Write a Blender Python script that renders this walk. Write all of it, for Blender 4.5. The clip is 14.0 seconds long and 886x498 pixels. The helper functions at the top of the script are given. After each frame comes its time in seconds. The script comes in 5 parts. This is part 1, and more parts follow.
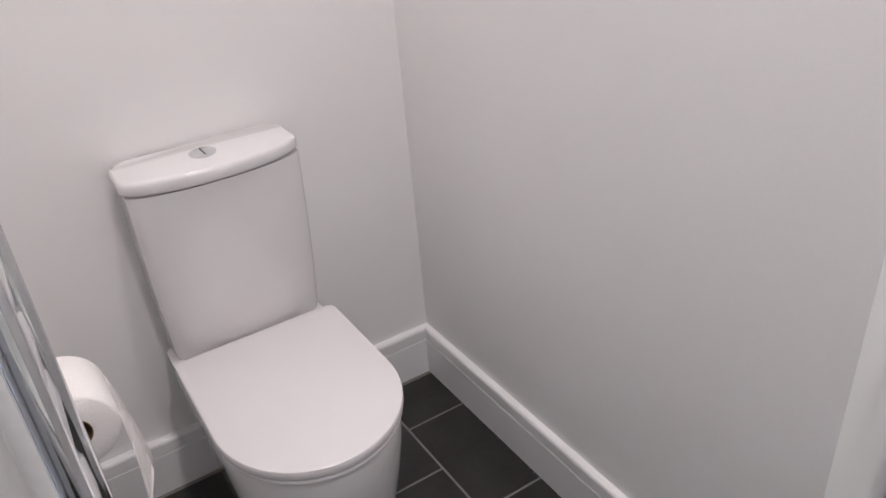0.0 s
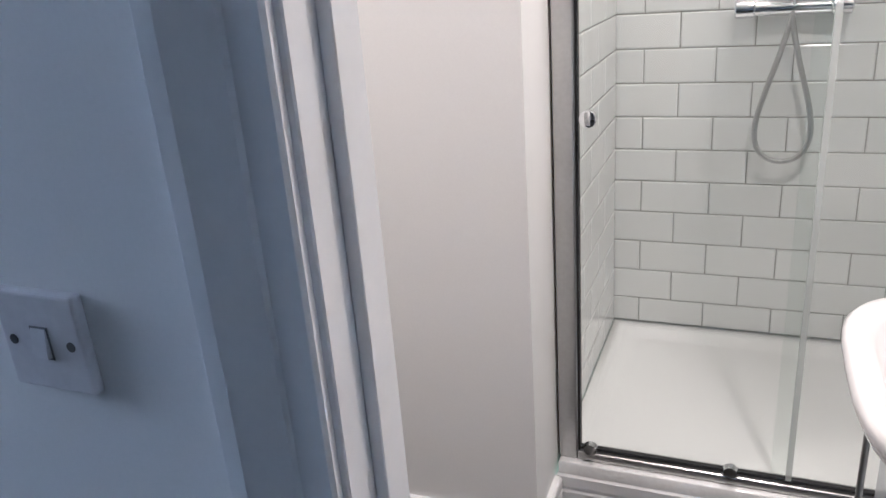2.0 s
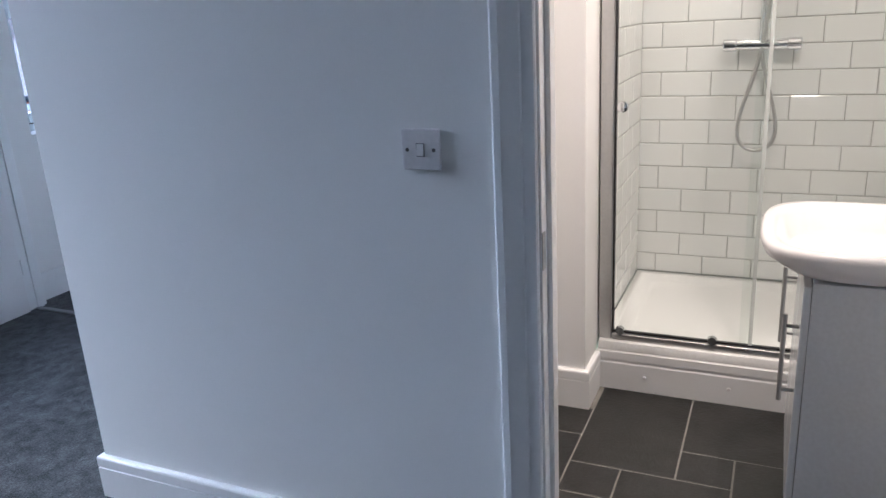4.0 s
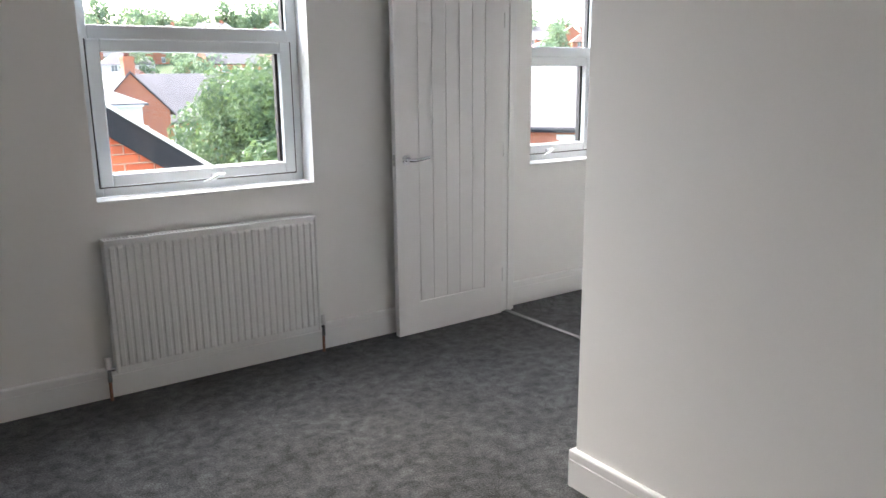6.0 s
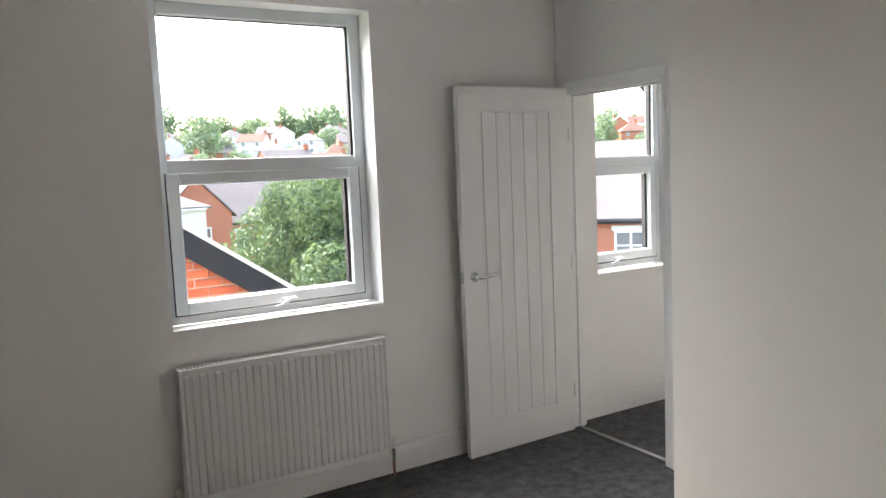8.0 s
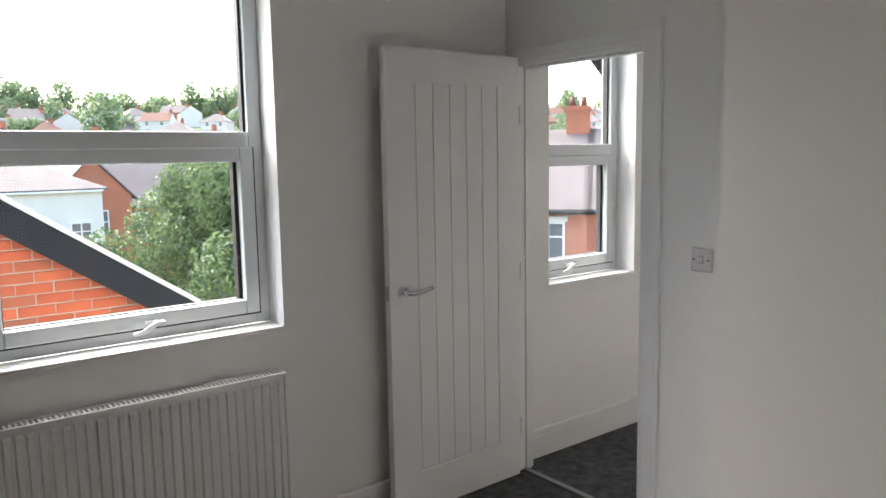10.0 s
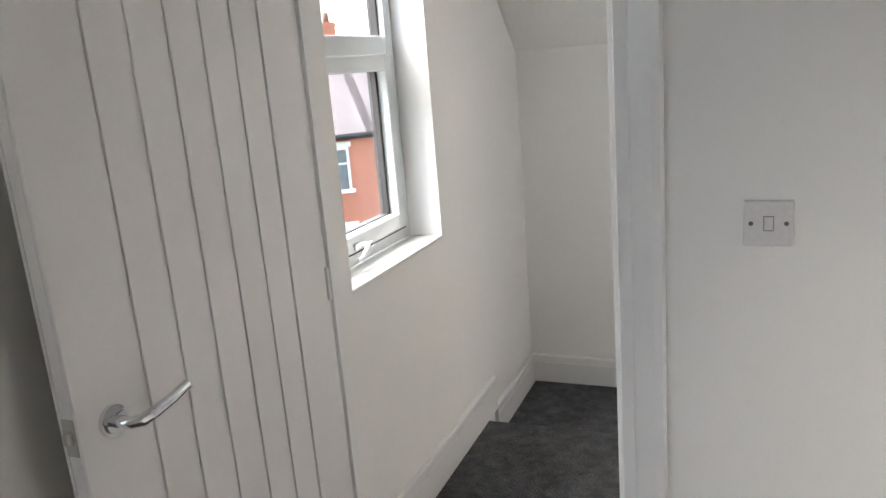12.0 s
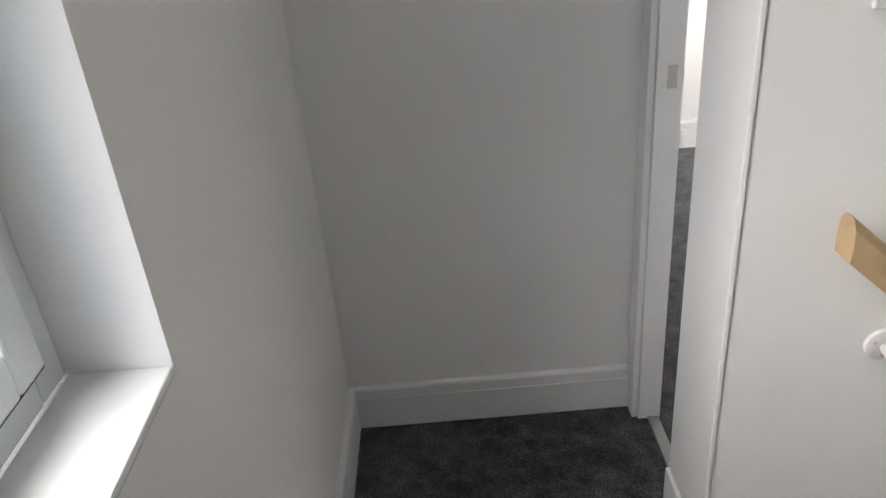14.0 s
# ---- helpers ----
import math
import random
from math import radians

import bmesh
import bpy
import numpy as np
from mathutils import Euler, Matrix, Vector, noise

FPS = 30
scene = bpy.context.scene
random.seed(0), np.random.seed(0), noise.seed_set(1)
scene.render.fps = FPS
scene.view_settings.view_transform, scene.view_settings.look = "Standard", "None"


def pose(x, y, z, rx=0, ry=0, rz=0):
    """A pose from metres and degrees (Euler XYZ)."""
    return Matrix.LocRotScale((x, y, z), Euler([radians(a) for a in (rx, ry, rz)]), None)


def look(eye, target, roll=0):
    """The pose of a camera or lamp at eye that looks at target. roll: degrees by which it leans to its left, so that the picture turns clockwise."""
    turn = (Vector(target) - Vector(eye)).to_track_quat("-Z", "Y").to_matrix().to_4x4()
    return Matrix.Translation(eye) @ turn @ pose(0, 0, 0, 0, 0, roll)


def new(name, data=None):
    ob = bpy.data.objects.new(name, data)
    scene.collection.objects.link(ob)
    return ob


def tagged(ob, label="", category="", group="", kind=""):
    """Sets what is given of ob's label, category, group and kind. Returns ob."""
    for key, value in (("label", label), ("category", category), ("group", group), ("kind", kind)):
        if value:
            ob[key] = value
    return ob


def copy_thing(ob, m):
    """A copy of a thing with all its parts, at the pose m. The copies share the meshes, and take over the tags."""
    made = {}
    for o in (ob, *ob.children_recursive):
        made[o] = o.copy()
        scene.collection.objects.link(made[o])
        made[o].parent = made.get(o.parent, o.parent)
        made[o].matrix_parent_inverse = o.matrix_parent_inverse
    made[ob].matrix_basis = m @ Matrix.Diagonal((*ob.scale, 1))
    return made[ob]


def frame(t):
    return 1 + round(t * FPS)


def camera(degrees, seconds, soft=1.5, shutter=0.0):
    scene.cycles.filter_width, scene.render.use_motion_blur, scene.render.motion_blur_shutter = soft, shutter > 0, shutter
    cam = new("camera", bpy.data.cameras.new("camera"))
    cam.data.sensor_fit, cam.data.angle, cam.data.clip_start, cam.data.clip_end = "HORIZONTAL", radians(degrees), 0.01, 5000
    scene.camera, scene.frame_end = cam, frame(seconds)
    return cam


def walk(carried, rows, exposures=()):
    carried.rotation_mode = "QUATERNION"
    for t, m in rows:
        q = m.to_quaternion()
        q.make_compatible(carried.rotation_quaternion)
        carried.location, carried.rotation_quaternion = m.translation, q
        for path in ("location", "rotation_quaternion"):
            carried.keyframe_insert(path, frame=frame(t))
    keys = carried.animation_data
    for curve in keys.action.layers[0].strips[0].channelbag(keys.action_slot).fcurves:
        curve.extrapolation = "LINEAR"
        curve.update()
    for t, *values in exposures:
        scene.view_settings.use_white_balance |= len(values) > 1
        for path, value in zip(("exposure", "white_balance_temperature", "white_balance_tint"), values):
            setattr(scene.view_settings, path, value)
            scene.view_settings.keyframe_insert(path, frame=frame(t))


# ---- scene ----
cam = camera(61.1, 14.0)
PATH = [
    (0, (-0.887, -3.417, 1.332), (-0.009, -1.918, 0.341), -4.9),
    (0.5, (-0.921, -3.41, 1.344), (0.024, -1.961, 0.339), -5.3),
    (0.8, (-0.974, -3.438, 1.353), (0.083, -2.046, 0.387), -5.5),
    (1, (-1.051, -3.462, 1.351), (0.148, -2.149, 0.436), -5.5),
    (1.2, (-1.106, -3.43, 1.349), (0.249, -2.244, 0.457), -5.2),
    (1.5, (-1.237, -3.42, 1.344), (0.309, -2.456, 0.519), -4.3),
    (2, (-1.446, -3.44, 1.358), (0.277, -2.708, 0.655), -4.4),
    (2.2, (-1.555, -3.455, 1.36), (0.19, -2.75, 0.68), -4.4),
    (4.4, (-2.62, -3.624, 1.378), (-0.901, -2.751, 0.846), -2.4),
    (4.5, (-2.652, -3.619, 1.385), (-0.965, -2.68, 0.864), -2.0),
    (5, (-2.715, -3.572, 1.371), (-1.208, -2.353, 0.876), -0.9),
    (5.5, (-2.756, -3.538, 1.375), (-1.449, -2.102, 0.895), -0.9),
    (6, (-2.822, -3.499, 1.413), (-1.705, -1.901, 0.966), -0.5),
    (6.5, (-2.847, -3.493, 1.448), (-1.837, -1.81, 1.065), -1.2),
    (7, (-2.859, -3.456, 1.489), (-1.871, -1.743, 1.194), -2.5),
    (9.5, (-2.696, -2.986, 1.566), (-1.569, -1.342, 1.399), -1.1),
    (10, (-2.429, -2.647, 1.543), (-1.217, -1.075, 1.296), -1.0),
    (10.5, (-2.28, -2.226, 1.536), (-0.911, -0.804, 1.218), -1.3),
    (11, (-2.034, -1.801, 1.518), (-0.526, -0.538, 1.155), -1.7),
    (11.5, (-1.795, -1.365, 1.492), (-0.095, -0.386, 1.104), -1.5),
    (12, (-1.481, -1.032, 1.473), (0.31, -0.275, 1.003), -4.7),
    (12.5, (-1.093, -0.757, 1.46), (0.732, -0.206, 0.854), -5.2),
    (13, (-0.697, -0.545, 1.446), (1.147, -0.23, 0.74), -5.6),
    (13.5, (-0.193, -0.428, 1.441), (1.622, -0.25, 0.616), -6.0),
    (14, (0.242, -0.334, 1.388), (2.008, -0.314, 0.45), -5.2),
]
EXPOSURES = [(0, 3.70, 4560, 11), (0.5, 3.70, 4560, 11), (1.0, 3.74, 4420, 10), (1.6, 3.86, 4500, 10), (2.2, 3.94, 4650, 10), (4.3, 4.2, 4950, 10), (5.0, 4.45, 5800, 10), (6.0, 4.56, 6450, 10),
             (7.2, 4.46, 6750, 10), (9.4, 4.14, 6850, 10), (10.0, 3.98, 6800, 10), (11.0, 4.1, 6800, 10), (11.5, 4.24, 6850, 10), (12.0, 4.42, 6850, 10), (12.5, 4.2, 6750, 10), (13.0, 3.97, 6650, 10), (13.5, 3.58, 6650, 10), (14.0, 3.64, 6650, 10)]
walk(cam, [(t, look(e, a, r)) for t, e, a, r in PATH], EXPOSURES)

# ---- light ----
world = bpy.data.worlds.new("overcast_sky")
scene.world = world
world.use_nodes = True
wn, wl = world.node_tree.nodes, world.node_tree.links
sky = wn.new("ShaderNodeTexSky")
sky.sky_type, sky.sun_disc = "NISHITA", False
sky.sun_elevation, sky.sun_rotation = radians(44), radians(-7)
sky.air_density, sky.dust_density, sky.ozone_density = 1.0, 2.5, 1.0
wn["Background"].inputs["Strength"].default_value = 0.075
wl.new(sky.outputs["Color"], wn["Background"].inputs["Color"])

sun = new("sun", bpy.data.lights.new("sun", "SUN"))
sun.data.energy, sun.data.angle, sun.data.color = 1.5, radians(85), (1.0, 0.96, 0.91)
sun.matrix_world = pose(0, 0, 30, 46, 0, 187)


def downlight_lamp(x, y, z, watts):
    ob = new("bathroom_lamp", bpy.data.lights.new("bathroom_lamp", "AREA"))
    ob.data.shape, ob.data.size = "DISK", 0.075
    ob.data.energy, ob.data.color = watts, (1.0, 0.71, 0.46)
    ob.data.spread = radians(130)
    ob.matrix_world = pose(x, y, z)
    return ob


downlight_lamp(-0.50, -2.48, 2.485, 0.48)
downlight_lamp(0.42, -3.45, 2.485, 0.58)
downlight_lamp(-0.52, -3.75, 2.485, 0.84)


# ---- materials ----
def mat(name, color, rough=0.5, metal=0.0, var=0.06, scale=6.0, fine=90.0, bump=0.05, spec=0.5, fine_var=0.04, coat=0.0):
    """A surface with colour variation and relief at two scales, in object metres."""
    m = bpy.data.materials.new(name)
    m.use_nodes = True
    n, l = m.node_tree.nodes, m.node_tree.links
    b = n["Principled BSDF"]
    tc = n.new("ShaderNodeTexCoord")
    big, small = n.new("ShaderNodeTexNoise"), n.new("ShaderNodeTexNoise")
    big.inputs["Scale"].default_value, small.inputs["Scale"].default_value = scale, fine
    big.inputs["Detail"].default_value = small.inputs["Detail"].default_value = 4
    l.new(tc.outputs["Object"], big.inputs["Vector"])
    l.new(tc.outputs["Object"], small.inputs["Vector"])
    ramp = n.new("ShaderNodeMapRange")
    ramp.inputs["From Min"].default_value, ramp.inputs["From Max"].default_value = 0.3, 0.7
    ramp.inputs["To Min"].default_value, ramp.inputs["To Max"].default_value = 1 - var, 1 + var
    l.new(big.outputs["Fac"], ramp.inputs["Value"])
    r2 = n.new("ShaderNodeMapRange")
    r2.inputs["From Min"].default_value, r2.inputs["From Max"].default_value = 0.3, 0.7
    r2.inputs["To Min"].default_value, r2.inputs["To Max"].default_value = 1 - fine_var, 1 + fine_var
    l.new(small.outputs["Fac"], r2.inputs["Value"])
    mul = n.new("ShaderNodeMath")
    mul.operation = "MULTIPLY"
    l.new(ramp.outputs["Result"], mul.inputs[0])
    l.new(r2.outputs["Result"], mul.inputs[1])
    sc = n.new("ShaderNodeVectorMath")
    sc.operation = "SCALE"
    sc.inputs[0].default_value = color
    l.new(mul.outputs[0], sc.inputs["Scale"])
    l.new(sc.outputs[0], b.inputs["Base Color"])
    b.inputs["Roughness"].default_value, b.inputs["Metallic"].default_value = rough, metal
    b.inputs["Specular IOR Level"].default_value = spec
    b.inputs["Coat Weight"].default_value = coat
    if bump:
        bp = n.new("ShaderNodeBump")
        bp.inputs["Strength"].default_value, bp.inputs["Distance"].default_value = bump, 0.004
        l.new(small.outputs["Fac"], bp.inputs["Height"])
        l.new(bp.outputs["Normal"], b.inputs["Normal"])
    return m


def glass_mat(name, tint=(1, 1, 1), gloss=0.02):
    m = bpy.data.materials.new(name)
    m.use_nodes = True
    n, l = m.node_tree.nodes, m.node_tree.links
    n.remove(n["Principled BSDF"])
    t, g, mx, f = n.new("ShaderNodeBsdfTransparent"), n.new("ShaderNodeBsdfGlossy"), n.new("ShaderNodeMixShader"), n.new("ShaderNodeFresnel")
    t.inputs["Color"].default_value = (*tint, 1)
    g.inputs["Roughness"].default_value = gloss
    f.inputs["IOR"].default_value = 1.45
    l.new(f.outputs[0], mx.inputs[0])
    l.new(t.outputs[0], mx.inputs[1])
    l.new(g.outputs[0], mx.inputs[2])
    l.new(mx.outputs[0], n["Material Output"].inputs["Surface"])
    return m


def piece_mat(name, colors, rough, bump=0.2, scale=30.0, var=0.12, spec=0.5, fine_var=0.1):
    """Pieces of one kind, each with its own tone, with grain on top."""
    m = mat(name, (1, 1, 1), rough, 0, var, scale * 0.4, scale * 4, bump, spec, fine_var)
    n, l = m.node_tree.nodes, m.node_tree.links
    info, ramp = n.new("ShaderNodeObjectInfo"), n.new("ShaderNodeValToRGB")
    ramp.color_ramp.interpolation = "LINEAR"
    e = ramp.color_ramp.elements
    e[0].color, e[1].color = (*colors[0], 1), (*colors[-1], 1)
    for i, c in enumerate(colors[1:-1]):
        k = e.new((i + 1) / (len(colors) - 1))
        k.color = (*c, 1)
    l.new(info.outputs["Random"], ramp.inputs["Fac"])
    for nd in n:
        if nd.type == "VECT_MATH":
            l.new(ramp.outputs["Color"], nd.inputs[0])
    return m


def clear_mat(name, tint):
    m = bpy.data.materials.new(name)
    m.use_nodes = True
    n, l = m.node_tree.nodes, m.node_tree.links
    n.remove(n["Principled BSDF"])
    t = n.new("ShaderNodeBsdfTransparent")
    t.inputs["Color"].default_value = (*tint, 1)
    l.new(t.outputs[0], n["Material Output"].inputs["Surface"])
    return m


WALL = mat("matt_white_emulsion", (0.885, 0.88, 0.868), 0.62, var=0.015, scale=1.6, fine=260, bump=0.05, spec=0.3, fine_var=0.01)
CEIL = mat("ceiling_white", (0.89, 0.89, 0.88), 0.8, var=0.015, scale=1.5, fine=220, bump=0.05, spec=0.2)
GLOSS = mat("white_gloss_paint", (0.87, 0.87, 0.87), 0.28, var=0.015, scale=3, fine=120, bump=0.025, fine_var=0.01)
LEAFM = mat("white_primed_door", (0.85, 0.84, 0.84), 0.33, var=0.015, scale=4, fine=180, bump=0.04, fine_var=0.01)
UPVC = mat("white_upvc", (0.77, 0.81, 0.835), 0.25, var=0.01, scale=5, fine=150, bump=0.01, fine_var=0.01)
GASKET = mat("black_rubber_gasket", (0.02, 0.02, 0.022), 0.6)
PANE = glass_mat("clear_glass", (0.84, 0.85, 0.85))
PANE_BACK = clear_mat("clear_glass_back", (0.95, 0.96, 0.96))
SHGLASS_BACK = clear_mat("shower_glass_back", (0.98, 0.99, 0.985))
SHGLASS = glass_mat("shower_glass", (0.965, 0.985, 0.975))
RADM = mat("white_enamelled_steel", (0.80, 0.80, 0.80), 0.3, var=0.01, bump=0.01)
CHROME = mat("polished_chrome", (0.75, 0.76, 0.78), 0.08, 1.0, var=0.03, bump=0.0)
STEEL = mat("brushed_steel", (0.55, 0.55, 0.55), 0.3, 1.0, var=0.06, bump=0.03)
COPPER = mat("dull_copper_pipe", (0.24, 0.12, 0.08), 0.45, 0.6, var=0.2, scale=40)
CERAMIC = mat("white_glazed_ceramic", (0.82, 0.81, 0.81), 0.09, var=0.008, bump=0.0, coat=0.3, fine_var=0.004)
SEAT = mat("white_seat_plastic", (0.82, 0.80, 0.81), 0.2, var=0.008, bump=0.0, fine_var=0.004)
PLASTIC = mat("white_switch_plastic", (0.74, 0.72, 0.73), 0.28, var=0.01, bump=0.0)
SURROUND = mat("grey_switch_gap", (0.22, 0.22, 0.23), 0.6)
SCREW = mat("tarnished_screw_steel", (0.16, 0.15, 0.15), 0.45, 0.7)
DARK = mat("dark_recess", (0.03, 0.03, 0.03), 0.7)
TRAY = mat("white_acrylic_tray", (0.84, 0.84, 0.83), 0.14, var=0.01, bump=0.0)
GROUT = mat("grey_tile_grout", (0.40, 0.40, 0.39), 0.85, var=0.1, scale=20)
FLOORGROUT = mat("grey_floor_grout", (0.24, 0.23, 0.21), 0.85, var=0.12, scale=25)
METRO = piece_mat("white_metro_tile", [(0.78, 0.79, 0.78), (0.82, 0.83, 0.82)], 0.10, bump=0.0, scale=8, var=0.006, fine_var=0.004)
SLATE = piece_mat("dark_slate_vinyl", [(0.014, 0.015, 0.0155), (0.024, 0.0235, 0.022), (0.018, 0.018, 0.0165)], 0.34, bump=0.35, scale=26, var=0.35)
VANITY = mat("pale_grey_gloss_vanity", (0.66, 0.69, 0.73), 0.2, var=0.01, bump=0.0)
PAPER = mat("white_tissue_paper", (0.84, 0.82, 0.80), 0.9, var=0.03, scale=20, fine=400, bump=0.2)
CARD = mat("brown_cardboard", (0.24, 0.15, 0.09), 0.8, var=0.1)
OAK = mat("pale_bare_timber", (0.50, 0.35, 0.20), 0.5, var=0.12, scale=14, fine=160, bump=0.06)
BRASS = mat("brass_strike_plate", (0.62, 0.60, 0.56), 0.3, 1.0, var=0.1)
STRIP = mat("aluminium_threshold", (0.34, 0.34, 0.34), 0.5, 0.8, var=0.06)


def carpet_mat():
    m = mat("charcoal_carpet", (1, 1, 1), 0.95, 0, 0.22, 3.5, 170.0, 1.0, 0.1, 0.75)
    n, l = m.node_tree.nodes, m.node_tree.links
    nz = n.new("ShaderNodeTexNoise")
    nz.inputs["Scale"].default_value, nz.inputs["Detail"].default_value, nz.inputs["Distortion"].default_value = 17.0, 9, 0.3
    nz.inputs["Roughness"].default_value = 0.68
    ramp = n.new("ShaderNodeValToRGB")
    e = ramp.color_ramp.elements
    e[0].position, e[0].color = 0.36, (0.028, 0.029, 0.031, 1)
    e[1].position, e[1].color = 0.68, (0.112, 0.116, 0.122, 1)
    tc = next(x for x in n if x.type == "TEX_COORD")
    l.new(tc.outputs["Object"], nz.inputs["Vector"])
    l.new(nz.outputs["Fac"], ramp.inputs["Fac"])
    for nd in n:
        if nd.type == "VECT_MATH":
            l.new(ramp.outputs["Color"], nd.inputs[0])
    n["Principled BSDF"].inputs["Sheen Weight"].default_value = 0.15
    n["Principled BSDF"].inputs["Sheen Roughness"].default_value = 0.5
    return m


CARPET = carpet_mat()


# ---- mesh helpers ----
def box(bm, x0, x1, y0, y1, z0, z1, bevel=0.0, seg=2):
    vs = [bm.verts.new((x, y, z)) for x in (x0, x1) for y in (y0, y1) for z in (z0, z1)]
    fs = [bm.faces.new([vs[i] for i in q]) for q in ((0, 1, 3, 2), (4, 6, 7, 5), (0, 4, 5, 1), (2, 3, 7, 6), (0, 2, 6, 4), (1, 5, 7, 3))]
    if bevel:
        es = {e for f in fs for e in f.edges}
        bmesh.ops.bevel(bm, geom=list(es), offset=bevel, segments=seg, affect="EDGES", profile=0.5)
    return bm


def boxes(*rows, bevel=0.0, seg=2):
    bm = bmesh.new()
    for r in rows:
        box(bm, *r, bevel=bevel, seg=seg)
    return bm


def tube(bm, pts, r, sides=14, caps=True):
    """A round bar along the points."""
    pts = [Vector(p) for p in pts]
    rings, up = [], None
    for i, p in enumerate(pts):
        d = (pts[min(i + 1, len(pts) - 1)] - pts[max(i - 1, 0)]).normalized()
        if up is None:
            up = Vector((0, 0, 1)) if abs(d.z) < 0.9 else Vector((1, 0, 0))
        a = d.cross(up).normalized()
        up = a.cross(d).normalized()
        rr = r[i] if isinstance(r, (list, tuple)) else r
        rings.append([bm.verts.new(p + rr * (math.cos(t) * a + math.sin(t) * up)) for t in (2 * math.pi * k / sides for k in range(sides))])
    for u, v in zip(rings, rings[1:]):
        for k in range(sides):
            f = bm.faces.new((u[k], u[(k + 1) % sides], v[(k + 1) % sides], v[k]))
            f.smooth = True
    if caps:
        bm.faces.new(rings[0][::-1])
        bm.faces.new(rings[-1])
    return bm


def loft(bm, rings, cap0=True, cap1=True, smooth=True):
    vr = [[bm.verts.new(p) for p in r] for r in rings]
    n = len(vr[0])
    for u, v in zip(vr, vr[1:]):
        for k in range(n):
            f = bm.faces.new((u[k], u[(k + 1) % n], v[(k + 1) % n], v[k]))
            f.smooth = smooth
    if cap0:
        bm.faces.new(vr[0][::-1]).smooth = False
    if cap1:
        bm.faces.new(vr[-1]).smooth = False
    return bm


def prism(bm, poly, axis, a, b):
    """A polygon in the two other axes, drawn out along the axis from a to b."""
    def at(p, v):
        return {"x": (v, *p), "y": (p[0], v, p[1]), "z": (*p, v)}[axis]
    return loft(bm, [[at(p, a) for p in poly], [at(p, b) for p in poly]], smooth=False)


def mesh_ob(name, bm, material, smooth=None):
    bmesh.ops.recalc_face_normals(bm, faces=bm.faces)
    me = bpy.data.meshes.new(name)
    bm.to_mesh(me)
    bm.free()
    me.materials.append(material)
    if smooth:
        me.shade_smooth()
        me.set_sharp_from_angle(angle=radians(smooth))
    return new(name, me)


def part(name, bm, material, parent, label="", smooth=None):
    ob = mesh_ob(name, bm, material, smooth)
    ob.parent = parent
    if label:
        ob["label"] = label
    return ob


def glass_part(name, bm, parent, label, axis, material, clear):
    """A pane whose face towards the room (the low side of the axis) carries the gloss."""
    ob = part(name, bm, material, parent, label)
    ob.data.materials.append(clear)
    for f in ob.data.polygons:
        f.material_index = 0 if f.normal[axis] < -0.5 else 1
    ob.visible_shadow = False
    return ob


def thing(name, label, category, group="", kind="", loc=(0, 0, 0)):
    ob = new(name)
    ob.location = loc
    return tagged(ob, label, category, group, kind)


def setting(name, bm, material, label, category, smooth=None):
    return tagged(mesh_ob(name, bm, material, smooth), label, category, kind="structure")


# ---- setting: walls, floors, ceilings ----
TOP, LOW = 2.56, -2.6
SL = -0.135

setting("floor", boxes((-3.95, -1.03, -4.75, 0.0, -0.12, 0.0), (-1.03, 0.02, -1.9, 0.0, -0.12, 0.0)), CARPET, "charcoal grey mottled cut-pile bedroom carpet", "floor")
setting("floor_landing", boxes((0.02, 1.285, -0.757, 0.0, -0.12, 0.0), bevel=0.02, seg=4), CARPET, "charcoal carpet on the upper stair landing", "floor")
setting("floor_lower_landing", boxes((1.24, 2.02, -0.905, 0.0, SL - 0.12, SL), (1.47, 4.05, -2.4, -0.905, SL - 0.12, SL)), CARPET, "charcoal carpet on the lower landing, one step down", "floor")

W1 = (-2.205, -1.175, 0.885, 2.343)
W2 = (0.285, 0.962, 0.872, 2.343)
setting("wall_north", boxes(
    (-3.95, W1[0], 0, 0.205, LOW, TOP), (W1[0], W1[1], 0, 0.205, LOW, W1[2]), (W1[0], W1[1], 0, 0.205, W1[3], TOP),
    (W1[1], W2[0], 0, 0.205, LOW, TOP), (W2[0], W2[1], 0, 0.205, LOW, W2[2]), (W2[0], W2[1], 0, 0.205, W2[3], TOP),
    (W2[1], 2.12, 0, 0.205, LOW, TOP)), WALL, "white painted gable wall with two window openings", "wall")
DY0, DY1, DZ = -0.052, -0.802, 1.968
setting("wall_door", boxes(
    (0, 0.1, DY0, 0, LOW, TOP), (0, 0.1, DY1, DY0, DZ, TOP), (0, 0.1, DY1, DY0, LOW, -0.12), (0, 0.1, -1.796, DY1, LOW, TOP)), WALL,
    "white painted partition wall with the bedroom doorway", "wall")
NX0, NY0 = -0.09, -1.935
setting("wall_partition", boxes((NX0, 0.1, -3.05, -1.796, LOW, TOP), (0.1, 1.0, -3.05, -2.95, LOW, TOP)), WALL,
        "white painted partition between bathroom and stairs", "wall")
setting("wall_box_north", boxes((-1.070, NX0, NY0, -1.796, -0.02, TOP)), WALL, "white painted wall round the shower room", "wall")
BY0, BY1 = -3.172, -3.965
BI = -0.99
setting("wall_box_front", boxes((-1.070, BI, BY0, NY0, -0.02, TOP), (-1.070, BI, BY1, BY0, DZ, TOP), (-1.070, BI, -4.75, BY1, -0.02, TOP)), WALL,
        "white painted wall with the shower room doorway", "wall")
